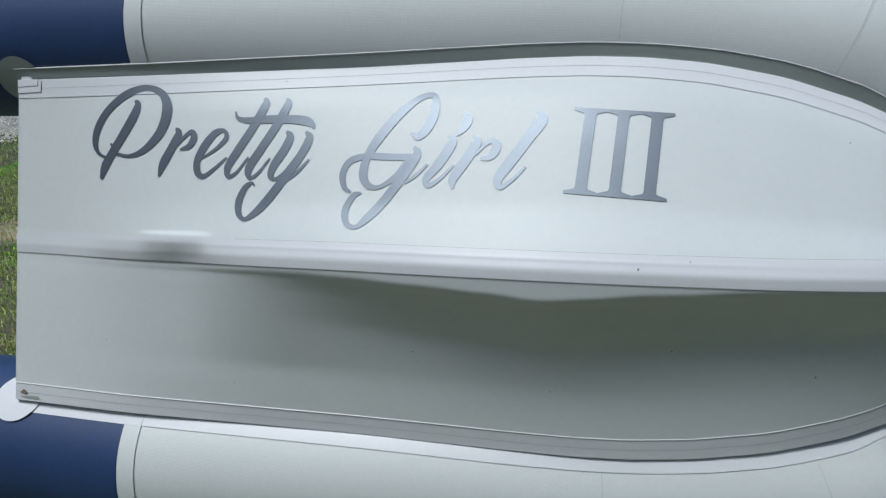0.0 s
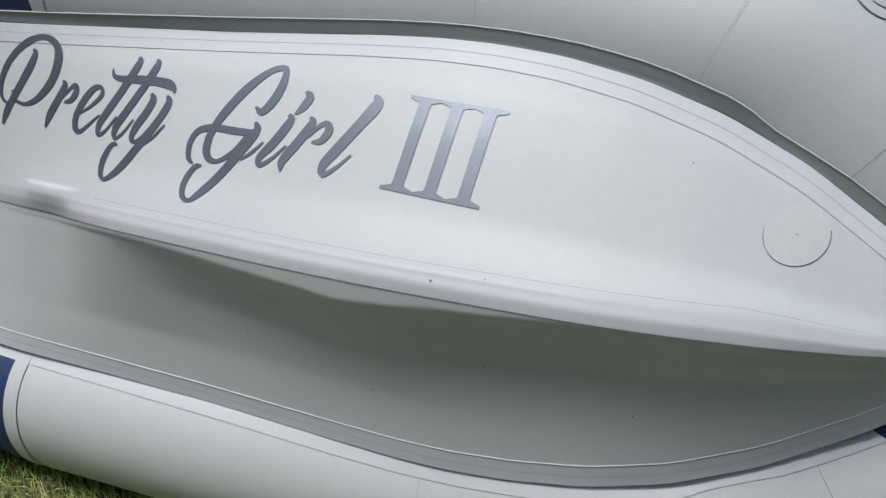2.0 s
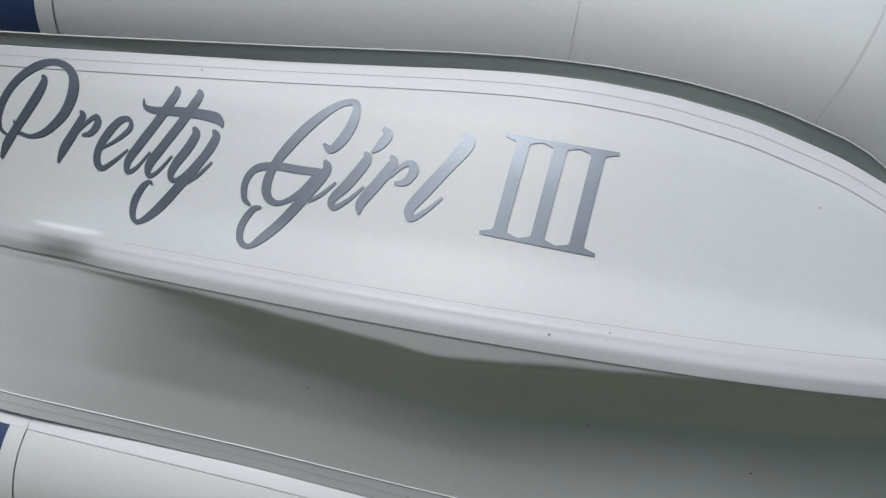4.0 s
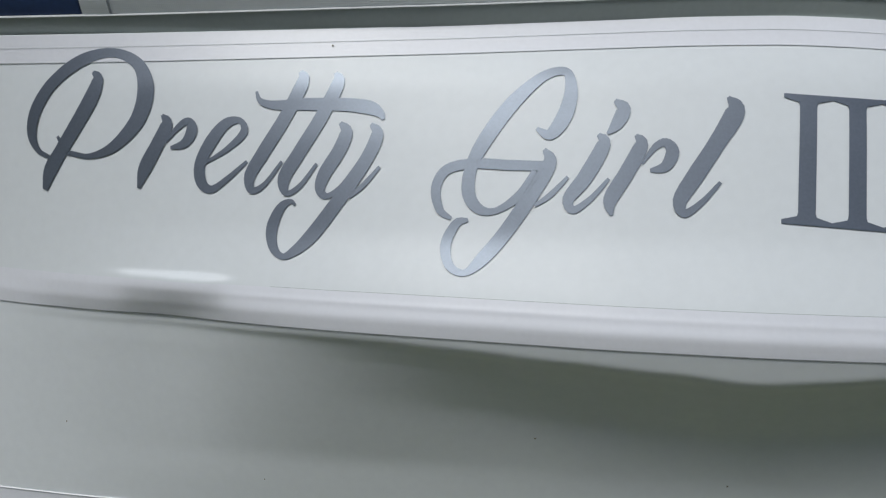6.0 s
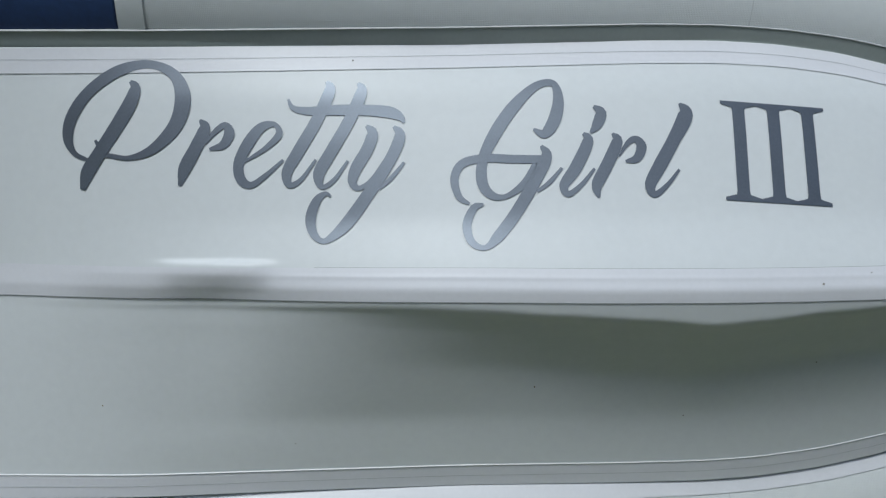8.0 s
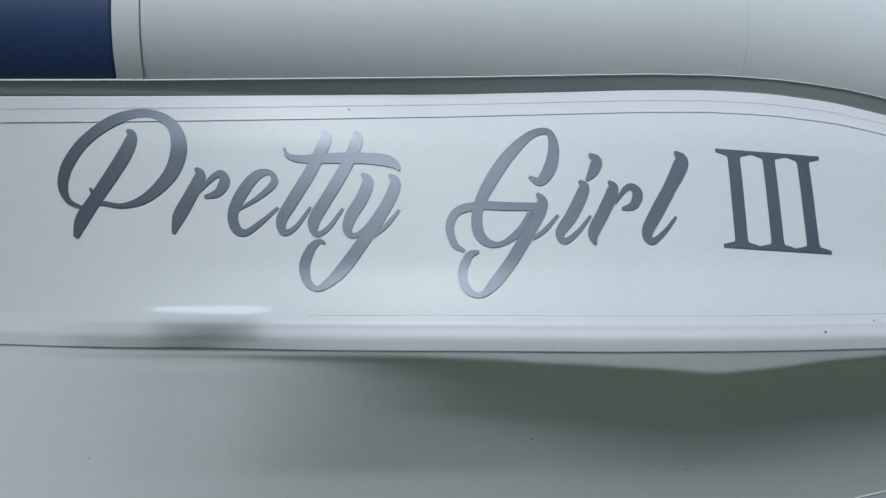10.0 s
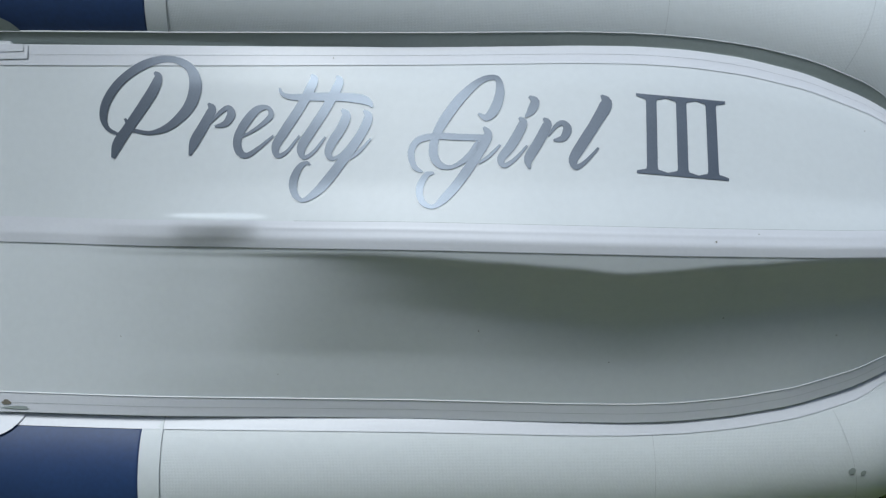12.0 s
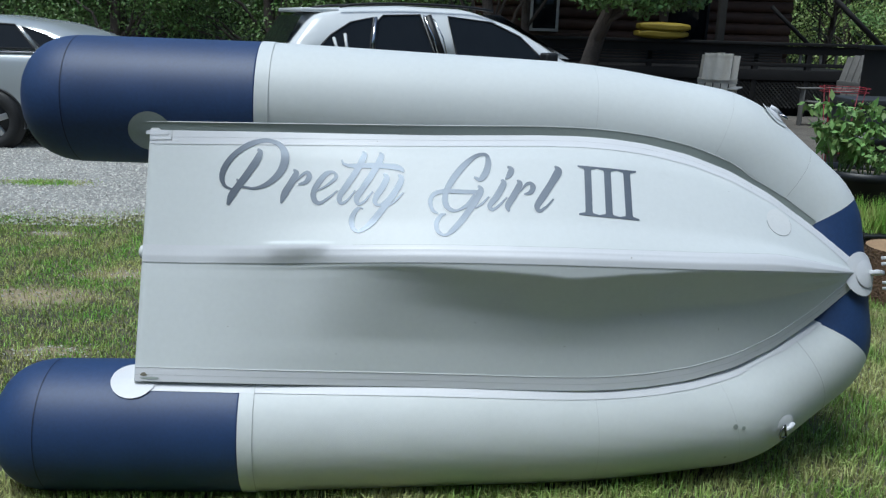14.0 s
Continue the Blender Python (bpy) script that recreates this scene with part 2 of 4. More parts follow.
for s in (1, -1):
    ed = lambda x, c, s=s: middle(x) + s * max(0.004, half_width(x) - c)
    floor_ribbon("seam_tape", TAPE, (lambda x: ed(x, 0.001), lambda x: ed(x, 0.0465)), 0.0012, hull_floor)
    if s > 0:
        floor_ribbon("seam_line", SEAM_GREY, (lambda x: ed(x, 0.0463), lambda x: ed(x, 0.0469)), 0.0016, hull_floor)
    else:
        # Lower line is white and tilted for the light its step catches
        floor_ribbon("seam_line", PLASTIC, (lambda x: ed(x, 0.0455), lambda x: ed(x, 0.0470)), 0.0030, hull_floor, tilt=0.0024)
    floor_ribbon("seam_line", SEAM_GREY if s > 0 else SHADE_AND_SCUFF, (lambda x: ed(x, 0.022), lambda x: ed(x, 0.0226)), 0.0020, hull_floor)
floor_ribbon("keel_strip", TAPE, (lambda x: keel_line(x) + 0.058 * min(1, half_width(x) / 0.3), lambda x: keel_line(x)), 0.0012, hull_floor, "smooth white reinforcement strip along the keel", step=0.008, across=26)
floor_ribbon("seam_line", GLUE, (lambda x: keel_line(x) + 0.0005, lambda x: keel_line(x) - 0.0004), 0.0018, hull_floor)

floor_ribbon("seam_line", SHADE_AND_SCUFF, (lambda x: keel_line(x) + 0.0590 * min(1, half_width(x) / 0.3), lambda x: keel_line(x) + 0.0584 * min(1, half_width(x) / 0.3)), 0.0014, hull_floor, x0=0.35)
# tubes
CENTRE = [(-0.62, 0.5685, 0.184), (-0.012, 0.5640, 0.190), (1.15, 0.540, 0.292), (1.69, 0.472, 0.340), (2.018, 0.224, 0.425)]


def fillet(pts, reaches):
    """A path through pts with each corner rounded; also the index of each corner's middle."""
    out, marks = [Vector(pts[0])], []
    for i in range(1, len(pts) - 1):
        p, a, b = Vector(pts[i]), Vector(pts[i - 1]), Vector(pts[i + 1])
        r = reaches[i - 1]
        s, e = p + (a - p).normalized() * r, p + (b - p).normalized() * r
        last = out[-1]
        n = max(1, int((s - last).length / 0.06))
        out += [last.lerp(s, k / n) for k in range(1, n + 1)]
        for k in range(1, 9):
            q = k / 8
            out.append(s * (1 - q) ** 2 + p * 2 * q * (1 - q) + e * q * q)
            if k == 4:
                marks.append(len(out) - 1)
    last, end = out[-1], Vector(pts[-1])
    n = max(1, int((end - last).length / 0.06))
    out += [last.lerp(end, k / n) for k in range(1, n + 1)]
    return out, marks


upper = [(x, y, middle(x) + w) for x, w, y in CENTRE]
lower = [(x + (0.022 if x > 1.9 else 0), y, middle(x) - w - (0.012 if x > 1.9 else 0)) for x, w, y in reversed(CENTRE)]
path, marks = fillet(upper + lower, [0.02, 0.16, 0.085, 0.05, 0.05, 0.07, 0.16, 0.02])
SIDES = 64


def ring(i, r, a0=0.0, a1=2 * math.pi, sides=SIDES, closed=True):
    """A round section of the tube at the path's point i."""
    t = (path[min(i + 1, len(path) - 1)] - path[max(i - 1, 0)]).normalized()
    out = t.cross(Vector((0, 1, 0))).normalized()
    fore = out.cross(t)
    n = sides if closed else sides + 1
    return [path[i] + r * (math.cos(a) * out + math.sin(a) * fore) for a in (a0 + (a1 - a0) * k / sides for k in range(n))]


def tube(i0, i1, r=R_TUBE):
    return grid([ring(i, r) for i in range(i0, i1 + 1)], close_u=True)


def band(at, length, r, toward=1):
    """A collar of fabric round the tube, just past the path's point at, along the tube."""
    t = (path[at + toward] - path[at]).normalized()
    rows = []
    for d, dr in ((0, r), (length * 0.5, r), (length, r)):
        rows.append([p + t * d for p in ring(at, R_TUBE + dr)])
    return grid(rows, close_u=True)


first, k1, k2, b1, b2, k3, k4, last_ = marks
side_tubes = []
for i0, i1, s in ((first, b1, 1), (b2, last_, -1)):
    st = part("side_tube", tube(i0, i1), TUBE_PVC, dinghy, "inflated white fabric side tube")
    side_tubes.append(st)
    stern, bow = (i0, i1) if s > 0 else (i1, i0)
    part("seam_band", band(stern, 0.048, 0.0016, s), TUBE_PVC, st)
    for at, off, toward in ((stern, 0.047, s), (bow - 6 * s, 0.0, -s), (k1 if s > 0 else k4, 0.0, s), (k2 if s > 0 else k3, 0.09, -s)):
        t = (path[at + toward] - path[at]).normalized()
        rows = [[p + t * (off + d) for p in ring(at, R_TUBE + 0.0018)] for d in (0, 0.0009)]
        part("seam_line", grid(rows, close_u=True), GLUE if at == stern or at == bow - 6 * s else FAINT, st)
bow_tube = part("bow_tube", tube(b1, b2), NAVY, dinghy, "navy blue bow section of the tube")
cones = []
for end, s in ((0, 1), (len(path) - 1, -1)):
    i0, i1 = (0, first) if s > 0 else (last_, len(path) - 1)
    rows = [ring(i, R_TUBE) for i in range(i0, i1 + 1)]
    cap = [[path[end] + (p - path[end]) * (1 - q ** 2.6) ** (1 / 2.6) + Vector((-0.215 * q, 0, 0)) for p in ring(end, R_TUBE)] for q in (0.15, 0.3, 0.45, 0.6, 0.7, 0.8, 0.88, 0.94, 0.98, 0.999)]
    rows = cap[::-1] + rows if s > 0 else rows + cap
    cones.append(part("stern_cone", grid(rows, close_u=True, cap=True), NAVY, dinghy, "navy blue rounded tube end"))
    t = Vector((-1, 0, 0))
    part("seam_line", grid([[p + t * (0.02 + d) for p in ring(end, R_TUBE + 0.001)] for d in (0, 0.003)], close_u=True), NAVY_SEAM, cones[-1])


def tube_point(i, a, r=R_TUBE, along=0.0):
    t = (path[min(i + 1, len(path) - 1)] - path[max(i - 1, 0)]).normalized()
    out = t.cross(Vector((0, 1, 0))).normalized()
    fore = out.cross(t)
    return path[i] + t * along + r * (math.cos(a) * out + math.sin(a) * fore), t, out, fore


# the skirt strip that joins floor and tubes, glued along the tube's inner face, and the round pads at its ends
edge_line = [np.array((x, middle(x), half_width(x))) for x in np.linspace(STERN_X, 2.10, 160)]
for s, lo, hi in ((1, 0, b1), (-1, b2, len(path) - 1)):
    rows, lip = [], []
    for i in range(lo, hi + 1):
        here, t, out, fore = tube_point(i, 0.0)
        here = path[i]
        if here.x < -0.36:
            continue
        spots = [(abs((Vector((x, here.y, m + s * w)) - here).dot(t)), (here - Vector((x, here.y, m + s * w))).dot(out)) for x, m, w in edge_line]
        d = min(spots)[1]
        rows.append([path[i] + (R_TUBE + (0.0036 if s > 0 else 0.0020)) * (math.cos(a) * out + math.sin(a) * fore) for a in (-math.acos(max(-1, min(1, -q / R_TUBE))) for q in (min(d + 0.025, 0.2), d + 0.012, d, d - 0.012, d - 0.022, d - 0.030))])
        lip.append([path[i] + (R_TUBE + h) * (math.cos(a) * out + math.sin(a) * fore) for a, h in ((-math.acos(max(-1, min(1, -(d - q) / R_TUBE))), h) for q, h in ((0.0288, 0.0038), (0.0296, 0.0056), (0.0306, 0.0050), (0.0312, 0.0008)))])
    # Upper strip carries the tube's shade as grey, its lower twin stays white
    skirt = part("skirt_strip", grid(rows), SHADE_AND_SCUFF if s > 0 else TAPE, dinghy)
    if s > 0:
        part("glued_edge", grid(lip), FAINT, skirt)
    zc, yc, ac = MID + s * 0.566, 0.186, math.radians(225)
    rows = []
    for q in (0.02, 0.5, 1.0):
        ringed = []
        for p in (2 * math.pi * k / 44 for k in range(44)):
            a = ac + 0.076 * q * math.sin(p) / R_TUBE
            ringed.append((-0.350 + 0.076 * q * math.cos(p), yc + (R_TUBE + 0.004) * math.sin(a), zc + s * (R_TUBE + 0.004) * math.cos(a)))
        rows.append(ringed)
    # Upper pad is greyed for the same tube shade
    part("round_pad", grid(rows, close_u=True), SHADE_AND_SCUFF if s > 0 else TAPE, dinghy)

# D-ring patches on the bow quarters and the towing pad at the stem
def disc(i, a, along, radius, lift, name, parent, mat, dome=0.0):
    rows = []
    for q in (0.02, 0.4, 0.75, 1.0):
        ringed = []
        for p in (2 * math.pi * k / 36 for k in range(36)):
            pt, t, out, fore = tube_point(i, a + radius * q * math.sin(p) / R_TUBE, R_TUBE + lift + dome * (1 - q * q), along + radius * q * math.cos(p))
            ringed.append(pt)
        rows.append(ringed)
    return part(name, grid(rows, close_u=True), mat, parent)


def d_ring(i, a, along, parent):
    pt, t, out, fore = tube_point(i, a, R_TUBE + 0.012, along)
    n = (math.cos(a) * out + math.sin(a) * fore).normalized()
    u = (n.cross(t)).normalized()
    part("webbing_tab", rodded([pt - t * 0.03 + n * 0.001, pt - t * 0.01 + n * 0.005, pt + t * 0.012 + n * 0.004], 0.008, 8), TAPE, parent)
    loop = [pt + t * (0.012 + 0.032 * math.sin(q)) + u * 0.026 * math.cos(q) + n * (0.004 + 0.005 * math.sin(q)) for q in np.linspace(0, math.pi, 14)]
    part("d_ring", rodded(loop + [loop[0]], 0.0042, 8), STEEL, parent, "bright steel ring")


disc(k2 + 4, radians(-32), -0.04, 0.062, 0.003, "ring_patch", side_tubes[0], TUBE_PVC)
disc(k2 + 4, radians(-32), -0.04, 0.040, 0.005, "ring_patch", side_tubes[0], TAPE, 0.006)
d_ring(k2 + 4, radians(-30), -0.04, side_tubes[0])
disc(k3 - 4, radians(-52), 0.015, 0.062, 0.003, "ring_patch", side_tubes[1], TUBE_PVC)
disc(k3 - 4, radians(-52), 0.015, 0.040, 0.005, "ring_patch", side_tubes[1], TAPE, 0.006)
d_ring(k3 - 4, radians(-50), 0.015, side_tubes[1])
b_mid = (b1 + b2) // 2
disc(b_mid, radians(-60), 0.0, 0.080, 0.024, "towing_pad", bow_tube, TAPE, 0.004)
disc(b_mid, radians(-57), 0.0, 0.050, 0.031, "towing_pad", bow_tube, TAPE, 0.006)
pt, t, out, fore = tube_point(b_mid, radians(-48), R_TUBE + 0.038)
n = (math.cos(radians(-50)) * out + math.sin(radians(-50)) * fore).normalized()
part("webbing_tab", boxed((-0.02, -0.028, -0.004), (0.03, 0.028, 0.012), 0.004, Matrix.Translation(pt) @ n.to_track_quat("X", "Z").to_matrix().to_4x4()), TAPE, bow_tube)
for w in (0.055, 0.034):
    loop = [pt + n * (0.03 + (0.17 if w > 0.04 else 0.08) * math.sin(q) ** 0.7) + Vector((0, 0, 1)) * w * math.cos(q) for q in np.linspace(0, math.pi, 20)]
    part("towing_handle", rodded(loop, 0.0058, 8), PLASTIC, bow_tube, "white plastic towing loop")

# transom, drain plug, patch
part("transom", boxed((STERN_X - 0.004, 0.012, 0.02), (STERN_X + 0.03, 0.34, 0.87), 0.006), PLASTIC, dinghy)
plug = bmesh.new()
bmesh.ops.create_uvsphere(plug, u_segments=20, v_segments=12, radius=0.019, matrix=Matrix.Translation((STERN_X - 0.006, 0.03, 0.452)) @ Matrix.Diagonal((0.75, 1, 1.15, 1)))
part("drain_plug", plug, PLASTIC, dinghy)
rows = []
for q in (0.03, 0.5, 1.0):
    rows.append([on_floor(1.80 + 0.050 * q * math.cos(a), 0.612 + 0.050 * q * math.sin(a), 0.0020) for a in (2 * math.pi * k / 40 for k in range(40))])
patch = part("round_patch", grid(rows, close_u=True), PLASTIC, hull_floor)
part("seam_line", rodded([on_floor(1.80 + 0.0505 * math.cos(a), 0.612 + 0.0505 * math.sin(a), 0.0012) for a in np.linspace(radians(175), radians(375), 30)], 0.0009, 5), GLUE, hull_floor)


# small dirt specks, scuffs and the grimy lower stern corner
def speck(x, z, rx, rz, mat, name="speck"):
    rows = [[on_floor(x + rx * q * (1 + 0.3 * math.sin(3 * a + x * 50)) * math.cos(a), z + rz * q * math.sin(a), 0.0030) for a in (2 * math.pi * k / 12 for k in range(12))] for q in (0.05, 1.0)]
    part(name, grid(rows, close_u=True), mat, hull_floor)


for x, z, r in ((1.236, 0.452, 0.0020), (1.30, 0.28, 0.0016), (1.33, 0.47, 0.0012), (0.75, 0.24, 0.0016), (-0.05, 0.21, 0.0014), (0.41, 0.845, 0.0014), (1.58, 0.24, 0.0018), (0.30, 0.13, 0.0012), (1.05, 0.17, 0.0014), (1.62, 0.71, 0.0012)):
    speck(x, z, r, r, GRIME)
speck(STERN_X + 0.030, 0.052, 0.010, 0.006, GRIME, "grime_stain")
speck(STERN_X + 0.055, 0.040, 0.030, 0.004, SHADE_AND_SCUFF, "grime_stain")
for z0, z1, wide, lift in ((0.857, 0.826, 0.072, 0.0032), (0.8575, 0.842, 0.062, 0.0046)):
    rows = [[on_floor(STERN_X + 0.001 + wide * k / 6, z0 + (z1 - z0) * q - 0.003 * (1 - k / 6) * q, lift) for k in range(7)] for q in (0, 0.25, 0.5, 0.75, 1)]
    part("corner_patch", grid(rows), TAPE, hull_floor)
    part("seam_line", rodded([on_floor(STERN_X + 0.001 + wide, z0 + (z1 - z0) * q, lift) for q in (0, 0.5, 1)], 0.0006, 5), FAINT, hull_floor)
part("corner_ear", grid([[(STERN_X + 0.03 - 0.055 * q, 0.010 + 0.012 * q, 0.8575 - 0.010 * f + 0.004 * q - 0.004 * q * f) for f in (0, 0.5, 1)] for q in (0, 0.3, 0.6, 0.9)]), TAPE, hull_floor)
for i, a, along, r in ((k3 + 4, -73, 0.0, 0.009), (k3 + 2, -70, 0.02, 0.007), (k3 + 3, -40, 0.05, 0.005)):
    disc(i, radians(a), along, r, 0.0016, "scuff_mark", side_tubes[1], SHADE_AND_SCUFF)


# ---- lettering: pen strokes in millimetres from each letter's own origin ----
def stroke(bm, ox, oz, pts):
    """One pen stroke, a smooth curve through (x, z, width), laid on the floor."""
    p = np.array(pts, float) / 1000
    p = np.vstack([2 * p[0] - p[1], p, 2 * p[-1] - p[-2]])
    line = []
    for i in range(1, len(p) - 2):
        a, b, c, d = p[i - 1], p[i], p[i + 1], p[i + 2]
        n = max(4, int(np.hypot(*(c - b)[:2]) / 0.004))
        for k in range(n):
            t = k / n
            line.append(0.5 * (2 * b + (c - a) * t + (2 * a - 5 * b + 4 * c - d) * t ** 2 + (3 * b - a - 3 * c + d) * t ** 3))
    line.append(p[-2])
    line = np.array(line)
    rows = []
    for i, (x, z, w) in enumerate(line):
        t = line[min(i + 1, len(line) - 1)][:2] - line[max(i - 1, 0)][:2]
        t = t / (np.hypot(*t) + 1e-9)
        w = max(w, 0.002) / 2
        n = np.array((-t[1], t[0])) * w
        rows.append([on_floor(ox + x + n[0] * f, oz + z + n[1] * f, 0.0018) for f in (-1, -0.5, 0, 0.5, 1)])
    vs = [[bm.verts.new(q) for q in row] for row in rows]
    for u, v in zip(vs, vs[1:]):
        for k in range(4):
            bm.faces.new((u[k], u[k + 1], v[k + 1], v[k]))


def letter(ox, oz, *strokes):
    bm = bmesh.new()
    for s in strokes:
        stroke(bm, ox, oz, s)
    return part("letter", bm, VINYL, hull_floor, "grey metallic vinyl script letter")


letter(0.02, 0.8,
       [(-4, 0, 6), (5, -11, 18), (-4, -40, 25), (-29, -83, 25), (-58, -127, 24), (-80, -162, 25), (-90, -193, 10)],
       [(-66, -133, 4), (-41, -132, 8), (-4, -136, 9), (39, -119, 18), (78, -76, 26), (89, -26, 28), (71, 14, 19), (28, 31, 15), (-26, 18, 20), (-77, -19, 20), (-108, -63, 21), (-116, -101, 18), (-104, -128, 10), (-80, -140, 6)],
       [(-66, -105, 5), (-60, -114, 8), (-54, -123, 8)])
letter(0.14, 0.73,
       [(0, 2, 5), (9, -12, 20), (-6, -47, 23), (-25, -84, 23), (-34, -115, 6)],
       [(10, -41, 3), (26, -20, 9), (44, -7, 12), (53, -21, 19), (42, -42, 15), (18, -50, 5)])
letter(0.22, 0.66,
       [(0, -2, 4), (36, 21, 9), (61, 47, 13), (53, 65, 9), (30, 60, 17), (8, 33, 21), (-9, -4, 19), (-5, -32, 18), (13, -43, 12), (39, -26, 9), (70, 2, 5)])
letter(0.36, 0.8,
       [(4, 4, 6), (10, -13, 21), (-13, -69, 22), (-44, -124, 22), (-63, -160, 19), (-58, -182, 12), (-38, -173, 8), (-12, -137, 5)])
letter(0.42, 0.8,
       [(1, 2, 6), (7, -15, 21), (-15, -69, 22), (-45, -123, 22), (-66, -162, 21), (-60, -185, 10), (-39, -173, 8), (-15, -139, 5)])
letter(0.3, 0.77,
       [(-4, 1, 4), (4, -14, 9), (29, -20, 14), (83, -18, 19), (142, -18, 20), (181, -22, 21), (199, -31, 13), (204, -40, 5)])
letter(0.44, 0.72,
       [(-3, 4, 6), (8, -10, 20), (-1, -39, 22), (-21, -74, 21), (-26, -97, 16), (-14, -107, 9), (8, -91, 7), (34, -52, 5)],
       [(46, 3, 6), (57, -14, 20), (40, -57, 21), (0, -120, 22), (-33, -166, 22), (-58, -190, 15), (-77, -199, 9), (-94, -185, 15), (-99, -158, 19), (-88, -128, 15), (-73, -117, 8), (-64, -122, 4)],
       [(21, -108, 5), (42, -89, 8), (65, -61, 5)])
letter(0.74, 0.72,
       [(-3, 0, 5), (17, -8, 17), (36, 17, 23), (45, 54, 20), (37, 85, 13), (4, 79, 15), (-38, 40, 22), (-73, -10, 23), (-95, -56, 19), (-97, -95, 20), (-82, -117, 15), (-56, -120, 9), (-22, -97, 14), (1, -63, 15)],
       [(10, -30, 6), (19, -49, 20), (-3, -92, 22), (-39, -149, 21), (-70, -187, 19), (-94, -207, 9), (-117, -198, 13), (-125, -170, 16), (-112, -140, 13), (-95, -134, 5)],
       [(-120, -133, 5), (-138, -121, 12), (-146, -90, 15), (-132, -63, 15), (-93, -53, 15), (-40, -54, 15), (13, -54, 14)],
       [(0, -111, 5), (22, -95, 8), (46, -69, 5)])
letter(0.83, 0.71,
       [(-3, 3, 6), (5, -11, 20), (-19, -58, 22), (-42, -90, 17), (-34, -105, 11), (-10, -88, 8), (14, -60, 5)])
letter(0.85, 0.76,
       [(-1, 3, 6), (12, -9, 20), (3, -31, 18), (-10, -46, 4)])
letter(0.88, 0.71,
       [(0, 3, 5), (8, -11, 20), (-12, -52, 22), (-33, -89, 20), (-31, -111, 5)],
       [(10, -38, 3), (27, -14, 9), (42, -7, 13), (52, -20, 19), (42, -41, 15), (21, -47, 5)])
letter(1.01, 0.77,
       [(-1, 0, 5), (9, -20, 27), (-18, -68, 24), (-47, -114, 24), (-67, -148, 20), (-60, -165, 12), (-37, -149, 8), (-12, -121, 5)])


def numeral(x, z, wide, high, top_lean):
    """A roman one: a stem that flares into thin serif bars."""
    bm = bmesh.new()
    rows = []
    for k in range(33):
        v = k / 32
        e = min(v, 1 - v) * high
        half = 0.0118 + (wide / 2 - 0.0118) * (max(0.0, 1 - e / 0.016) ** 2.2)
        if e < 0.0062:
            half = wide / 2
        rows.append([on_floor(x + top_lean * v + half * f, z + high * v - 0.06 * (half * f), 0.0018) for f in (-1, -0.5, 0, 0.5, 1)])
    bm.free()
    bm = grid(rows)
    return part("numeral", bm, VINYL, hull_floor, "grey metallic vinyl roman numeral bar")


for k in range(3):
    numeral(1.1125 + 0.0670 * k, 0.5935 - 0.0040 * k, 0.0675, 0.181, 0.0078)

# ---- more materials ----
def islands(m, amount):
    """Varies a material from piece to piece of a joined mesh."""
    n, l = m.node_tree.nodes, m.node_tree.links
    b = n["Principled BSDF"]
    geo, span, hsv = n.new("ShaderNodeNewGeometry"), n.new("ShaderNodeMapRange"), n.new("ShaderNodeHueSaturation")
    span.inputs["To Min"].default_value, span.inputs["To Max"].default_value = 1 - amount, 1 + amount
    l.new(geo.outputs["Random Per Island"], span.inputs["Value"])
    l.new(span.outputs[0], hsv.inputs["Value"])
    hue = n.new("ShaderNodeMapRange")
    hue.inputs["To Min"].default_value, hue.inputs["To Max"].default_value = 0.475, 0.52
    l.new(geo.outputs["Random Per Island"], hue.inputs["Value"])
    l.new(hue.outputs[0], hsv.inputs["Hue"])
    l.new(b.inputs["Base Color"].links[0].from_socket, hsv.inputs["Color"])
    l.new(hsv.outputs[0], b.inputs["Base Color"])
    return m


SOIL = material("turf_soil", (0.084, 0.082, 0.056), 0.95, vary=0.45, scale=1.6, fine=45, bump=0.5, depth=0.01)
def tufted(m, lush, pale):
    """Drifts a grass from rich green to sun-bleached in patches."""
    n, l = m.node_tree.nodes, m.node_tree.links
    b, co = n["Principled BSDF"], n["Texture Coordinate"]
    ns, span, mix, mul = n.new("ShaderNodeTexNoise"), n.new("ShaderNodeMapRange"), n.new("ShaderNodeMix"), n.new("ShaderNodeMix")
    ns.inputs["Scale"].default_value, ns.inputs["Detail"].default_value = 3.2, 4.0
    l.new(co.outputs["Object"], ns.inputs["Vector"])
    span.inputs["From Min"].default_value, span.inputs["From Max"].default_value = 0.40, 0.62
    l.new(ns.outputs[0], span.inputs["Value"])
    mix.data_type = mul.data_type = "RGBA"
    mul.blend_type = "MULTIPLY"
    mul.inputs["Factor"].default_value = 1.0
    mix.inputs["A"].default_value, mix.inputs["B"].default_value = (*lush, 1), (*pale, 1)
    l.new(span.outputs[0], mix.inputs["Factor"])
    l.new(mix.outputs["Result"], mul.inputs["A"])
    l.new(b.inputs["Base Color"].links[0].from_socket, mul.inputs["B"])
    l.new(mul.outputs["Result"], b.inputs["Base Color"])
    return m


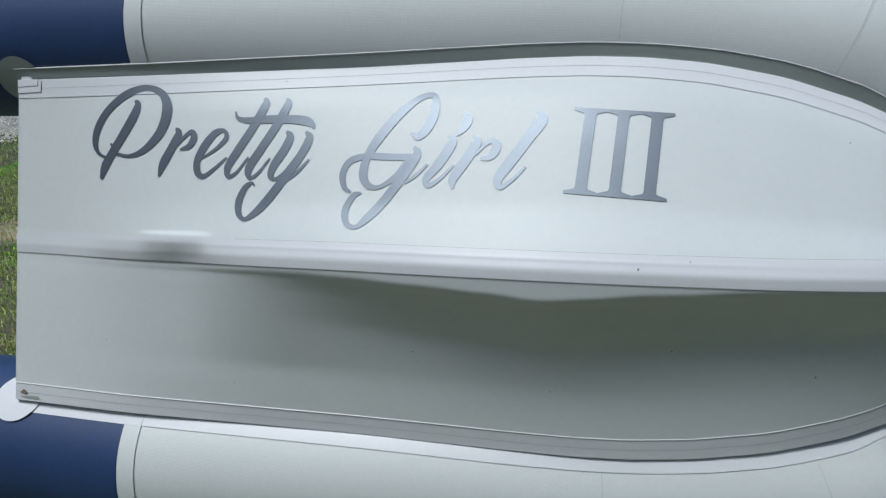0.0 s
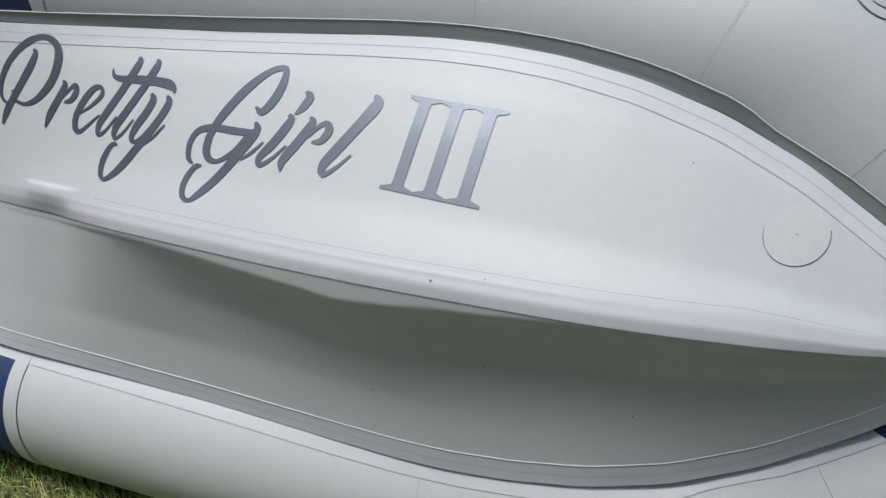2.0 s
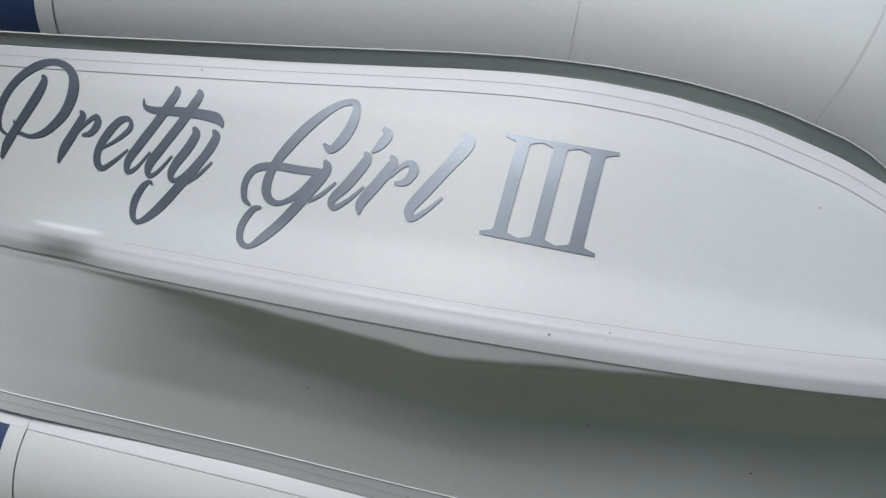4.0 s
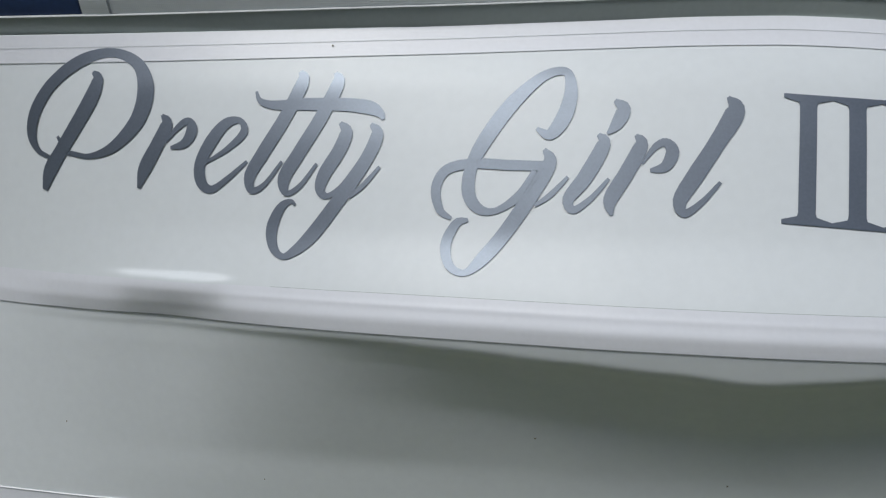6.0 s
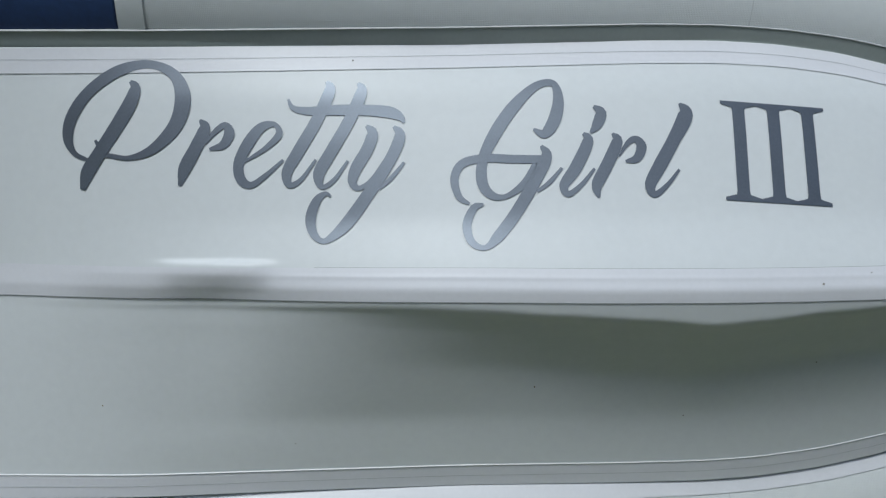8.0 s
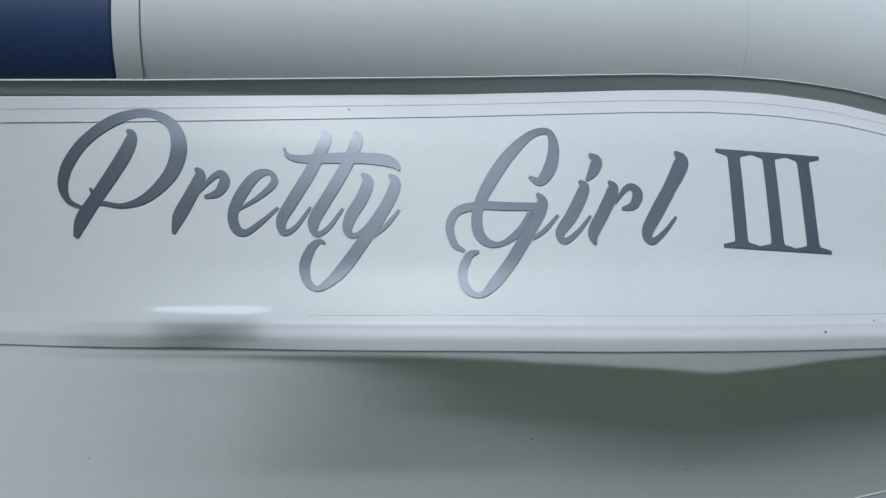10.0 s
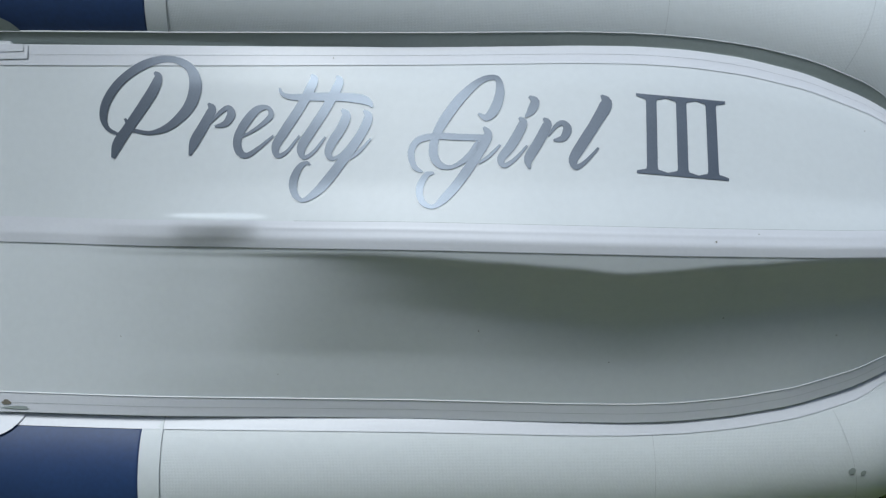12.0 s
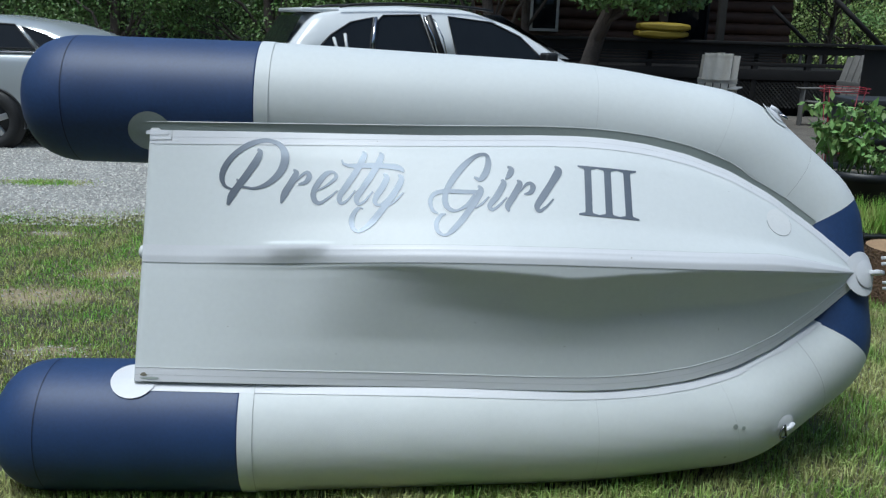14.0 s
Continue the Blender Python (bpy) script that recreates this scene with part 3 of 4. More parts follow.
GRASS = islands(tufted(material("grass", (1.0, 1.0, 1.0), 0.6, vary=0.2, scale=1.2, fine=20, bump=0), (0.25, 0.47, 0.065), (0.50, 0.53, 0.18)), 0.4)
LONG_GRASS = islands(tufted(material("long_grass", (1.0, 1.0, 1.0), 0.6, vary=0.25, scale=2.2, fine=20, bump=0), (0.24, 0.38, 0.075), (0.48, 0.50, 0.20)), 0.45)
DRY = islands(material("dry_grass", (0.40, 0.35, 0.19), 0.7, vary=0.2, scale=1.2, fine=20, bump=0), 0.4)
GRAVEL_BED = material("gravel_bed", (0.34, 0.335, 0.315), 0.95, vary=0.35, scale=2.0, fine=120, bump=0.6, depth=0.01)
STONE = islands(material("gravel_stone", (0.50, 0.485, 0.45), 0.85, vary=0.2, scale=30, fine=200, bump=0.2), 0.45)
DIRT = material("bare_dirt", (0.26, 0.225, 0.165), 0.95, vary=0.3, scale=5, fine=90, bump=0.6, depth=0.008)
YARD = material("yard_dirt", (0.14, 0.125, 0.105), 0.95, vary=0.4, scale=3, fine=60, bump=0.6, depth=0.01)
LEAF = islands(material("leaf", (0.115, 0.195, 0.050), 0.5, vary=0.3, scale=0.6, fine=8, bump=0), 0.55)
# Leaf green lifted to put bright distant haze into the colour
FAR_LEAF = islands(material("haze_leaf", (0.30, 0.40, 0.12), 0.5, vary=0.25, scale=1, fine=12, bump=0), 0.4)
LEAF_LIGHT = islands(material("plant_leaf", (0.19, 0.32, 0.09), 0.5, vary=0.25, scale=3, fine=30, bump=0), 0.4)
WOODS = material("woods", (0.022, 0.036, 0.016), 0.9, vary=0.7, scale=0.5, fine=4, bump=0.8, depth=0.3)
BARK = material("bark", (0.075, 0.060, 0.050), 0.9, vary=0.4, scale=4, fine=40, bump=0.8, depth=0.02)
SILVER = material("silver_paint", (0.50, 0.53, 0.54), 0.22, metal=0.35, vary=0.02, scale=1, fine=10, bump=0)
WHITE_PAINT = material("white_paint", (0.78, 0.80, 0.81), 0.2, vary=0.02, scale=1, fine=10, bump=0)
GLASS = material("tinted_glass", (0.012, 0.014, 0.016), 0.06, vary=0.1, scale=2, fine=7, bump=0.25, depth=0.02, spec=0.35)
TRIM = material("black_trim", (0.015, 0.015, 0.016), 0.5, vary=0.2, bump=0.05)
CHROME = material("chrome", (0.6, 0.61, 0.62), 0.12, metal=1.0, vary=0.03, bump=0)
RUBBER = material("tyre_rubber", (0.02, 0.02, 0.021), 0.8, vary=0.2, bump=0.2)
ALLOY = material("alloy", (0.5, 0.51, 0.52), 0.3, metal=0.9, vary=0.05, bump=0)
LOG = material("log_wood", (0.085, 0.042, 0.025), 0.7, vary=0.4, scale=3, fine=50, bump=0.4, depth=0.01, per_object=0.25)
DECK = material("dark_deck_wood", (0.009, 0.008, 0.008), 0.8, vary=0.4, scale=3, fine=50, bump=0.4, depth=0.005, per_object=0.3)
LATTICE = material("lattice_wood", (0.035, 0.033, 0.030), 0.85, vary=0.3, scale=6, fine=70, bump=0.3, depth=0.003, per_object=0.3)
WEATHERED = material("weathered_white_wood", (0.56, 0.53, 0.47), 0.8, vary=0.2, scale=6, fine=70, bump=0.3, depth=0.003, per_object=0.1)
GREYWOOD = material("grey_wood", (0.17, 0.165, 0.155), 0.85, vary=0.25, scale=6, fine=70, bump=0.3, depth=0.003, per_object=0.15)
CLOTH = material("towel", (0.75, 0.71, 0.63), 0.95, vary=0.12, scale=10, fine=200, bump=0.4)
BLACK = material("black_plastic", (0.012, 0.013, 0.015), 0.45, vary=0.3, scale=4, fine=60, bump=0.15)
GREY_PLASTIC = material("dark_grey_plastic", (0.035, 0.037, 0.04), 0.5, vary=0.2, scale=3, fine=60, bump=0.1)
RED_WIRE = material("red_wire", (0.30, 0.02, 0.03), 0.45, vary=0.1, bump=0)
YELLOW = material("yellow_sack", (0.30, 0.22, 0.02), 0.6, vary=0.2, scale=6, fine=60, bump=0.3, depth=0.01)
STUMP_BARK = material("stump_bark", (0.17, 0.10, 0.06), 0.95, vary=0.5, scale=7, fine=60, bump=1.0, depth=0.02)
STUMP_TOP = material("cut_wood", (0.34, 0.22, 0.12), 0.85, vary=0.3, scale=9, fine=60, bump=0.3)
ROPE = material("rope", (0.10, 0.09, 0.08), 0.9, vary=0.3, scale=40, fine=300, bump=0.4)


def joined(name, verts, faces, mat, parent=None, kind="", label="", category=""):
    """Links many small pieces as one mesh."""
    me = bpy.data.meshes.new(name)
    me.from_pydata(verts, [], faces)
    me.materials.append(mat)
    ob = new(name, me)
    ob.parent = parent
    return tagged(ob, label, category, "", kind)


# ---- ground ----
rng = np.random.default_rng(7)


def wobble(x, y, s=1.0):
    return noise.noise(Vector((x * s, y * s, 3.3)))


rows = []
gx = np.r_[np.linspace(-300, -12, 10), np.linspace(-11.5, 11.5, 70), np.linspace(12, 300, 10)]
gy = np.r_[np.linspace(-200, -6, 8), np.linspace(-5.5, 16, 66), np.linspace(17, 500, 10)]
for y in gy:
    rows.append([(x, y, 0.003 * wobble(x, y, 1.3) * (1 if abs(x) < 12 and 0.8 < y < 16 else 0)) for x in gx])
tagged(part("ground", grid(rows), SOIL), "worn lawn of short grass and bare soil", "ground", kind="structure")


def drive_edge(x):
    return 4.15 + 0.10 * (x + 2.5) + 0.35 * wobble(x, 0, 1.1) + 0.15 * wobble(x, 5, 3.5)


rows = []
for x in np.linspace(-14, 1.6, 120):
    e = drive_edge(x) + max(0, x) * 0.8
    rows.append([(x, e + (14.5 - e) * k / 24, 0.006 + 0.001 * wobble(x * 3, k)) for k in range(25)])
tagged(part("gravel_drive", grid(rows), GRAVEL_BED), "pale grey crushed-stone gravel drive", "drive", kind="structure")

BARE = [(-1.65, 2.05, 0.42, 0.22), (-1.30, 2.50, 0.32, 0.17), (-2.15, 3.45, 0.22, 0.10), (-1.2, 1.25, 0.22, 0.10), (-2.3, 2.0, 0.35, 0.2), (-1.0, 3.6, 0.35, 0.14)]


def bare(x, y):
    """How worn the turf is at a place, 0 to 1."""
    worn = max([0.0] + [1.25 - math.hypot((x - a) / c, (y - b) / d) for a, b, c, d in BARE])
    return min(1.0, max(0.0, worn + 0.8 * wobble(x, y, 4.5)) + 0.55 * max(0, wobble(x, y, 1.7) - 0.02))


def worn_patches(m):
    """Lets dry earth show through the turf where it is worn."""
    n, l = m.node_tree.nodes, m.node_tree.links
    b, co = n["Principled BSDF"], n["Texture Coordinate"]
    total = None
    for x, y, rx, ry in BARE:
        mp, gr = n.new("ShaderNodeMapping"), n.new("ShaderNodeTexGradient")
        mp.vector_type, gr.gradient_type = "TEXTURE", "SPHERICAL"
        mp.inputs["Location"].default_value, mp.inputs["Scale"].default_value = (x, y, 0), (rx * 1.35, ry * 1.35, 1)
        l.new(co.outputs["Object"], mp.inputs["Vector"])
        l.new(mp.outputs[0], gr.inputs["Vector"])
        if total is None:
            total = gr.outputs["Fac"]
        else:
            mx = n.new("ShaderNodeMath")
            mx.operation = "MAXIMUM"
            l.new(total, mx.inputs[0])
            l.new(gr.outputs["Fac"], mx.inputs[1])
            total = mx.outputs[0]
    ns, add, rng_, mix = n.new("ShaderNodeTexNoise"), n.new("ShaderNodeMath"), n.new("ShaderNodeMapRange"), n.new("ShaderNodeMix")
    ns.inputs["Scale"].default_value, ns.inputs["Detail"].default_value = 9.0, 6.0
    l.new(co.outputs["Object"], ns.inputs["Vector"])
    add.operation = "ADD"
    l.new(total, add.inputs[0])
    l.new(ns.outputs[0], add.inputs[1])
    rng_.inputs["From Min"].default_value, rng_.inputs["From Max"].default_value = 0.64, 1.25
    l.new(add.outputs[0], rng_.inputs["Value"])
    mix.data_type = "RGBA"
    l.new(rng_.outputs[0], mix.inputs["Factor"])
    l.new(b.inputs["Base Color"].links[0].from_socket, mix.inputs["A"])
    mix.inputs["B"].default_value = (0.33, 0.27, 0.17, 1)
    l.new(mix.outputs["Result"], b.inputs["Base Color"])


worn_patches(SOIL)


def blades(name, mat, areas, height, label, lean=1.15):
    """Grass blades over rectangles (x0, x1, y0, y1, count)."""
    verts, faces = [], []
    for x0, x1, y0, y1, count in areas:
        for _ in range(count):
            x, y = rng.uniform(x0, x1), rng.uniform(y0, y1)
            if x < 0.3 and (y > drive_edge(x) + rng.normal(0, 0.18) or rng.random() < bare(x, y) * 0.74):
                continue
            h = height * rng.uniform(0.4, 1.3)
            a, b = rng.uniform(0, 2 * math.pi), rng.normal(0, lean)
            w = 0.0013 + 0.0014 * rng.random()
            ca, sa, tx, ty = math.cos(a) * w, math.sin(a) * w, math.cos(a + 1.5) * h * b * 0.5, math.sin(a + 1.5) * h * b * 0.5
            k = len(verts)
            verts += [(x - ca, y - sa, 0), (x + ca, y + sa, 0), (x + ca * 0.7 + tx * 0.4, y + sa * 0.7 + ty * 0.4, h * 0.6), (x - ca * 0.7 + tx * 0.4, y - sa * 0.7 + ty * 0.4, h * 0.6), (x + tx, y + ty, h * (0.95 if abs(b) < 1 else 0.7))]
            faces += [(k, k + 1, k + 2, k + 3), (k + 3, k + 2, k + 4)]
    joined(name, verts, faces, mat, None, "stuff", label, "grass")


blades("short_grass", GRASS, [(-3.4, -0.1, 0.25, 4.6, 130000), (-4.5, -3.2, 1.5, 4.6, 14000), (-4.2, 4.8, -4.6, -0.5, 36000), (-0.1, 1.35, 0.25, 4.4, 40000), (-4.2, -1.2, -0.5, 0.3, 9000), (4.3, 5.6, -0.5, 3.0, 10000)], 0.026, "short green lawn grass, thin and patchy", 1.5)
blades("long_grass", LONG_GRASS, [(1.3, 4.4, -0.5, 3.0, 88000), (2.6, 6.0, 3.0, 5.0, 9000), (-1.2, 1.4, -0.55, 0.12, 24000)], 0.060, "long uneven green grass beside the dinghy")
blades("dry_grass", DRY, [(1.3, 4.2, -0.5, 2.5, 17000), (-3.2, -0.2, 0.3, 4.3, 17000), (-1.2, 1.4, -0.5, 0.1, 5000), (-4.0, 4.6, -4.5, -0.5, 5000)], 0.040, "straw-coloured dead grass blades")
verts, faces = [], []
for x, y in [(-3.05 + rng.normal(0, 0.22), 5.28 + rng.normal(0, 0.07)) for _ in range(1300)]:
    k, a, h = len(verts), rng.uniform(0, 6.3), rng.uniform(0.008, 0.03)
    verts += [(x - 0.004 * math.cos(a), y - 0.004 * math.sin(a), 0.02), (x + 0.004 * math.cos(a), y + 0.004 * math.sin(a), 0.02), (x + rng.normal(0, 0.012), y + rng.normal(0, 0.012), 0.02 + h)]
    faces.append((k, k + 1, k + 2))
joined("grass_strip", verts, faces, GRASS, None, "stuff", "low grass strip growing through the gravel", "grass")

verts, faces = [], []
for _ in range(52000):
    y = 3.7 + 6.5 * rng.random() ** 1.5
    x = rng.uniform(-2.0 - 0.62 * (y + 0.5), 0.2)
    if y < drive_edge(x) + rng.normal(-0.05, 0.22) - (0.25 if rng.random() < 0.12 else 0):
        continue
    r = rng.uniform(0.005, 0.0125) * (1 + 0.05 * y)
    k, a = len(verts), rng.uniform(0, 6.3)
    for p in range(4):
        q = a + p * math.pi / 2 + rng.normal(0, 0.25)
        verts.append((x + r * math.cos(q), y + r * math.sin(q), 0.005 + r * 0.25))
    verts.append((x + rng.normal(0, r * 0.3), y + rng.normal(0, r * 0.3), 0.006 + r * rng.uniform(0.6, 1.1)))
    faces += [(k, k + 1, k + 4), (k + 1, k + 2, k + 4), (k + 2, k + 3, k + 4), (k + 3, k, k + 4)]
for _ in range(900):
    a, b, c, d = BARE[rng.integers(len(BARE))]
    x, y, r = a + rng.normal(0, c * 0.5), b + rng.normal(0, d * 0.5), rng.uniform(0.003, 0.009)
    k, q = len(verts), rng.uniform(0, 6.3)
    verts += [(x + r * math.cos(q + p * 2.1), y + r * math.sin(q + p * 2.1), 0.004) for p in range(3)] + [(x, y, 0.004 + r * 0.8)]
    faces += [(k, k + 1, k + 3), (k + 1, k + 2, k + 3), (k + 2, k, k + 3)]
joined("gravel", verts, faces, STONE, None, "stuff", "loose grey crushed stones on the drive", "gravel")


rows = []
for x in np.linspace(2.4, 14, 60):
    e = 5.6 + 0.5 * wobble(x, 2, 0.9) - 0.10 * (x - 4)
    rows.append([(x, e + (16 - e) * k / 12, 0.006) for k in range(13)])
tagged(part("yard_dirt", grid(rows), YARD), "dark trodden earth in front of the deck", "ground", kind="structure")


# ---- trees and woods ----
def leaf_cloud(clumps, count, size, seed, droop=0.0, wide=0.3):
    """Leaves scattered in ellipsoids (x, y, z, rx, ry, rz), each a bent pair of faces."""
    g = np.random.default_rng(seed)
    verts, faces = [], []
    for cx, cy, cz, rx, ry, rz in clumps:
        for _ in range(count):
            d = g.normal(size=3)
            d = d / np.linalg.norm(d) * g.uniform(0.25, 1.05)
            p = np.array((cx + d[0] * rx, cy + d[1] * ry, cz + d[2] * rz))
            u = g.normal(size=3)
            u[2] -= droop
            u /= np.linalg.norm(u)
            v = np.cross(u, g.normal(size=3))
            v /= np.linalg.norm(v) + 1e-9
            s = size * g.uniform(0.6, 1.3)
            k = len(verts)
            verts += [tuple(p), tuple(p + u * s * 0.42 + v * s * wide), tuple(p + u * s), tuple(p + u * s * 0.42 - v * s * wide)]
            faces += [(k, k + 1, k + 2), (k, k + 2, k + 3)]
    return verts, faces


def limb(bm, a, b, r0, r1, bend, seed):
    g = np.random.default_rng(seed)
    a, b = Vector(a), Vector(b)
    pts = [a.lerp(b, k / 6) + Vector(g.normal(0, bend, 3)) * (1 if 0 < k < 6 else 0) for k in range(7)]
    rod(bm, pts, r0, 9, r1)


def tree(m, height, spread, clump_count, leaves, size, seed, label, trunk_r=0.16, lean=(0, 0), low=0.35, mat=None, sprays=()):
    g = np.random.default_rng(seed)
    t = thing("tree", m, label, "tree", "trees round the yard")
    bm = bmesh.new()
    top = (lean[0], lean[1], height * 0.85)
    limb(bm, (0, 0, -0.1), top, trunk_r, trunk_r * 0.25, 0.05 * height * 0.2, seed)
    clumps = []
    for k in range(clump_count):
        a, f = 2.4 * k + g.uniform(-0.4, 0.4), g.uniform(low, 1.0)
        r = spread * (1.05 - 0.55 * f) * g.uniform(0.5, 1.0)
        c = (lean[0] * f + r * math.cos(a), lean[1] * f + r * math.sin(a), height * f)
        clumps.append((*c, spread * g.uniform(0.28, 0.48), spread * g.uniform(0.28, 0.48), spread * g.uniform(0.2, 0.34)))
        s = 0.85 * max(0.1, f - 0.18)
        limb(bm, (lean[0] * s, lean[1] * s, height * 0.85 * s), c, trunk_r * 0.3, trunk_r * 0.06, 0.05, seed + k)
    for x, y, z, r in sprays:
        clumps.append((x, y, z, r, r * 0.8, r * 0.5))
        limb(bm, (lean[0] * 0.45, lean[1] * 0.45, height * 0.38), (x, y, z), trunk_r * 0.22, trunk_r * 0.05, 0.05, seed + int(100 * x))
    bmesh.ops.recalc_face_normals(bm, faces=bm.faces[:])
    part("trunk", bm, BARK, t)
    joined("crown", *leaf_cloud(clumps, leaves, size, seed + 1), mat or LEAF, t)
    return t


def backdrop_row(points, height, seed):
    """The dense wood far behind: a rough, uneven bank of foliage, dark to hold back light."""
    rows = []
    for k in range(13):
        f = k / 12
        rows.append([(x + 0.9 * wobble(x * 0.7 + f * 5, y * 0.7 + seed) , y + 0.9 * wobble(x * 0.6 + seed, y * 0.6 + f * 7), f * height * (0.8 + 0.35 * wobble(x * 0.25, y * 0.25 + seed))) for x, y in points])
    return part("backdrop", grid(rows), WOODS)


# Full ring: the part behind the camera is unseen and blocks low sky
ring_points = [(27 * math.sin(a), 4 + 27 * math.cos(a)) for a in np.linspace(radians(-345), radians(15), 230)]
tagged(backdrop_row(ring_points, 8.5, 0.0), "dense dark green woods backdrop, added all round to block low sky", "woods", kind="structure")

wood_tree = tree(pose(-9.5, 17.5, 0), 7.5, 3.0, 22, 1000, 0.085, 11, "dark leafy tree at the woods' edge, some copies unseen sky blockers", low=0.12)
# Copies at y < -5 are unseen, added to cut sky light from the front
for k, (x, y, turn, s) in enumerate([(-6.2, 16.0, 40, 0.85), (-3.2, 17.5, 100, 1.0), (-0.2, 16.5, 160, 0.9), (-13.0, 16.0, 220, 1.0), (-7.5, 20.0, 300, 1.15), (-2.0, 20.5, 20, 1.1), (2.5, 21.0, 75, 1.1),
                                     (-18, 8, 10, 1.1), (-19, 1, 60, 1.2), (-14, -7, 130, 1.4), (-10.5, -10, 190, 1.6), (-7, -11.5, 250, 1.6), (-3, -11, 20, 1.55), (1, -12, 310, 1.65), (5, -11.2, 15, 1.6), (9, -10.5, 80, 1.6), (13, -8, 140, 1.5), (-5, -15, 90, 1.8), (3, -15.5, 210, 1.8), (11, -14, 330, 1.8), (-12, -14, 30, 1.8), (19, 0, 200, 1.2), (20, 8, 260, 1.1)]):
    copy_thing(wood_tree, pose(x, y, 0, 0, 0, turn) @ Matrix.Diagonal((1, 1, 1, 1))).scale = (s, s, s * (0.88 if y < -5 else 1.0))
far_tree = tree(pose(13.5, 24, 0), 5.2, 2.6, 16, 800, 0.09, 31, "green tree far behind the deck, its colour paled for haze", low=0.12, mat=FAR_LEAF)
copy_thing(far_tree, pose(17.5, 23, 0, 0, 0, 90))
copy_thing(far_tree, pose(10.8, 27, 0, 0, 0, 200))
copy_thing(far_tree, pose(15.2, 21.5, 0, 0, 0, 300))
tree(pose(2.55, 11.0, 0), 5.5, 1.9, 18, 900, 0.085, 51, "leaning maple with low leaves beside the cabin", trunk_r=0.17, lean=(2.2, 0.3), low=0.46, sprays=((0.55, -0.4, 2.05, 0.42), (1.25, -0.5, 2.0, 0.5), (1.85, -0.3, 2.1, 0.45)))
tree(pose(1.75, 12.2, 0), 6.0, 2.0, 14, 800, 0.085, 71, "slender forked tree beside the cabin", trunk_r=0.13, lean=(-0.6, 0.3), low=0.4)
tree(pose(2.25, 12.8, 0), 6.0, 1.8, 12, 800, 0.085, 91, "straight young tree beside the cabin", trunk_r=0.10, lean=(0.05, 0.2), low=0.42)
tree(pose(9.6, 17.0, 0), 5.0, 1.7, 14, 700, 0.07, 131, "small airy tree behind the deck stairs", trunk_r=0.09, lean=(0.3, 0), low=0.3, mat=LEAF_LIGHT)


# ---- cars ----
def wheel(parent, x, y, r):
    side = -1 if y < 0 else 1
    bm = bmesh.new()
    prof = [(r * 0.64, -0.10), (r * 0.93, -0.11), (r, -0.07), (r, 0.07), (r * 0.93, 0.11), (r * 0.64, 0.10)]
    ringed = [[(x + q * math.cos(a), y + d, r + q * math.sin(a)) for q, d in prof] for a in (2 * math.pi * k / 36 for k in range(36))]
    bm.free()
    w = part("wheel", grid(ringed, close_u=True, close_v=True), RUBBER, parent)
    rim = bmesh.new()
    for k in range(5):
        m = Matrix.Translation((x, y + side * 0.075, r)) @ Matrix.Rotation(2 * math.pi * k / 5, 4, "Y")
        box(rim, (-0.035, -0.02, 0.03), (0.035, 0.02, r * 0.62), 0.01, m)
    bmesh.ops.create_cone(rim, cap_ends=True, segments=20, radius1=0.06, radius2=0.05, depth=0.05, matrix=Matrix.Translation((x, y + side * 0.075, r)) @ Matrix.Rotation(radians(90), 4, "X"))
    part("rim", rim, ALLOY, w)
    back = bmesh.new()
    bmesh.ops.create_cone(back, cap_ends=True, segments=30, radius1=r * 0.66, radius2=r * 0.66, depth=0.04, matrix=Matrix.Translation((x, y, r)) @ Matrix.Rotation(radians(90), 4, "X"))
    part("brake", back, TRIM, w)


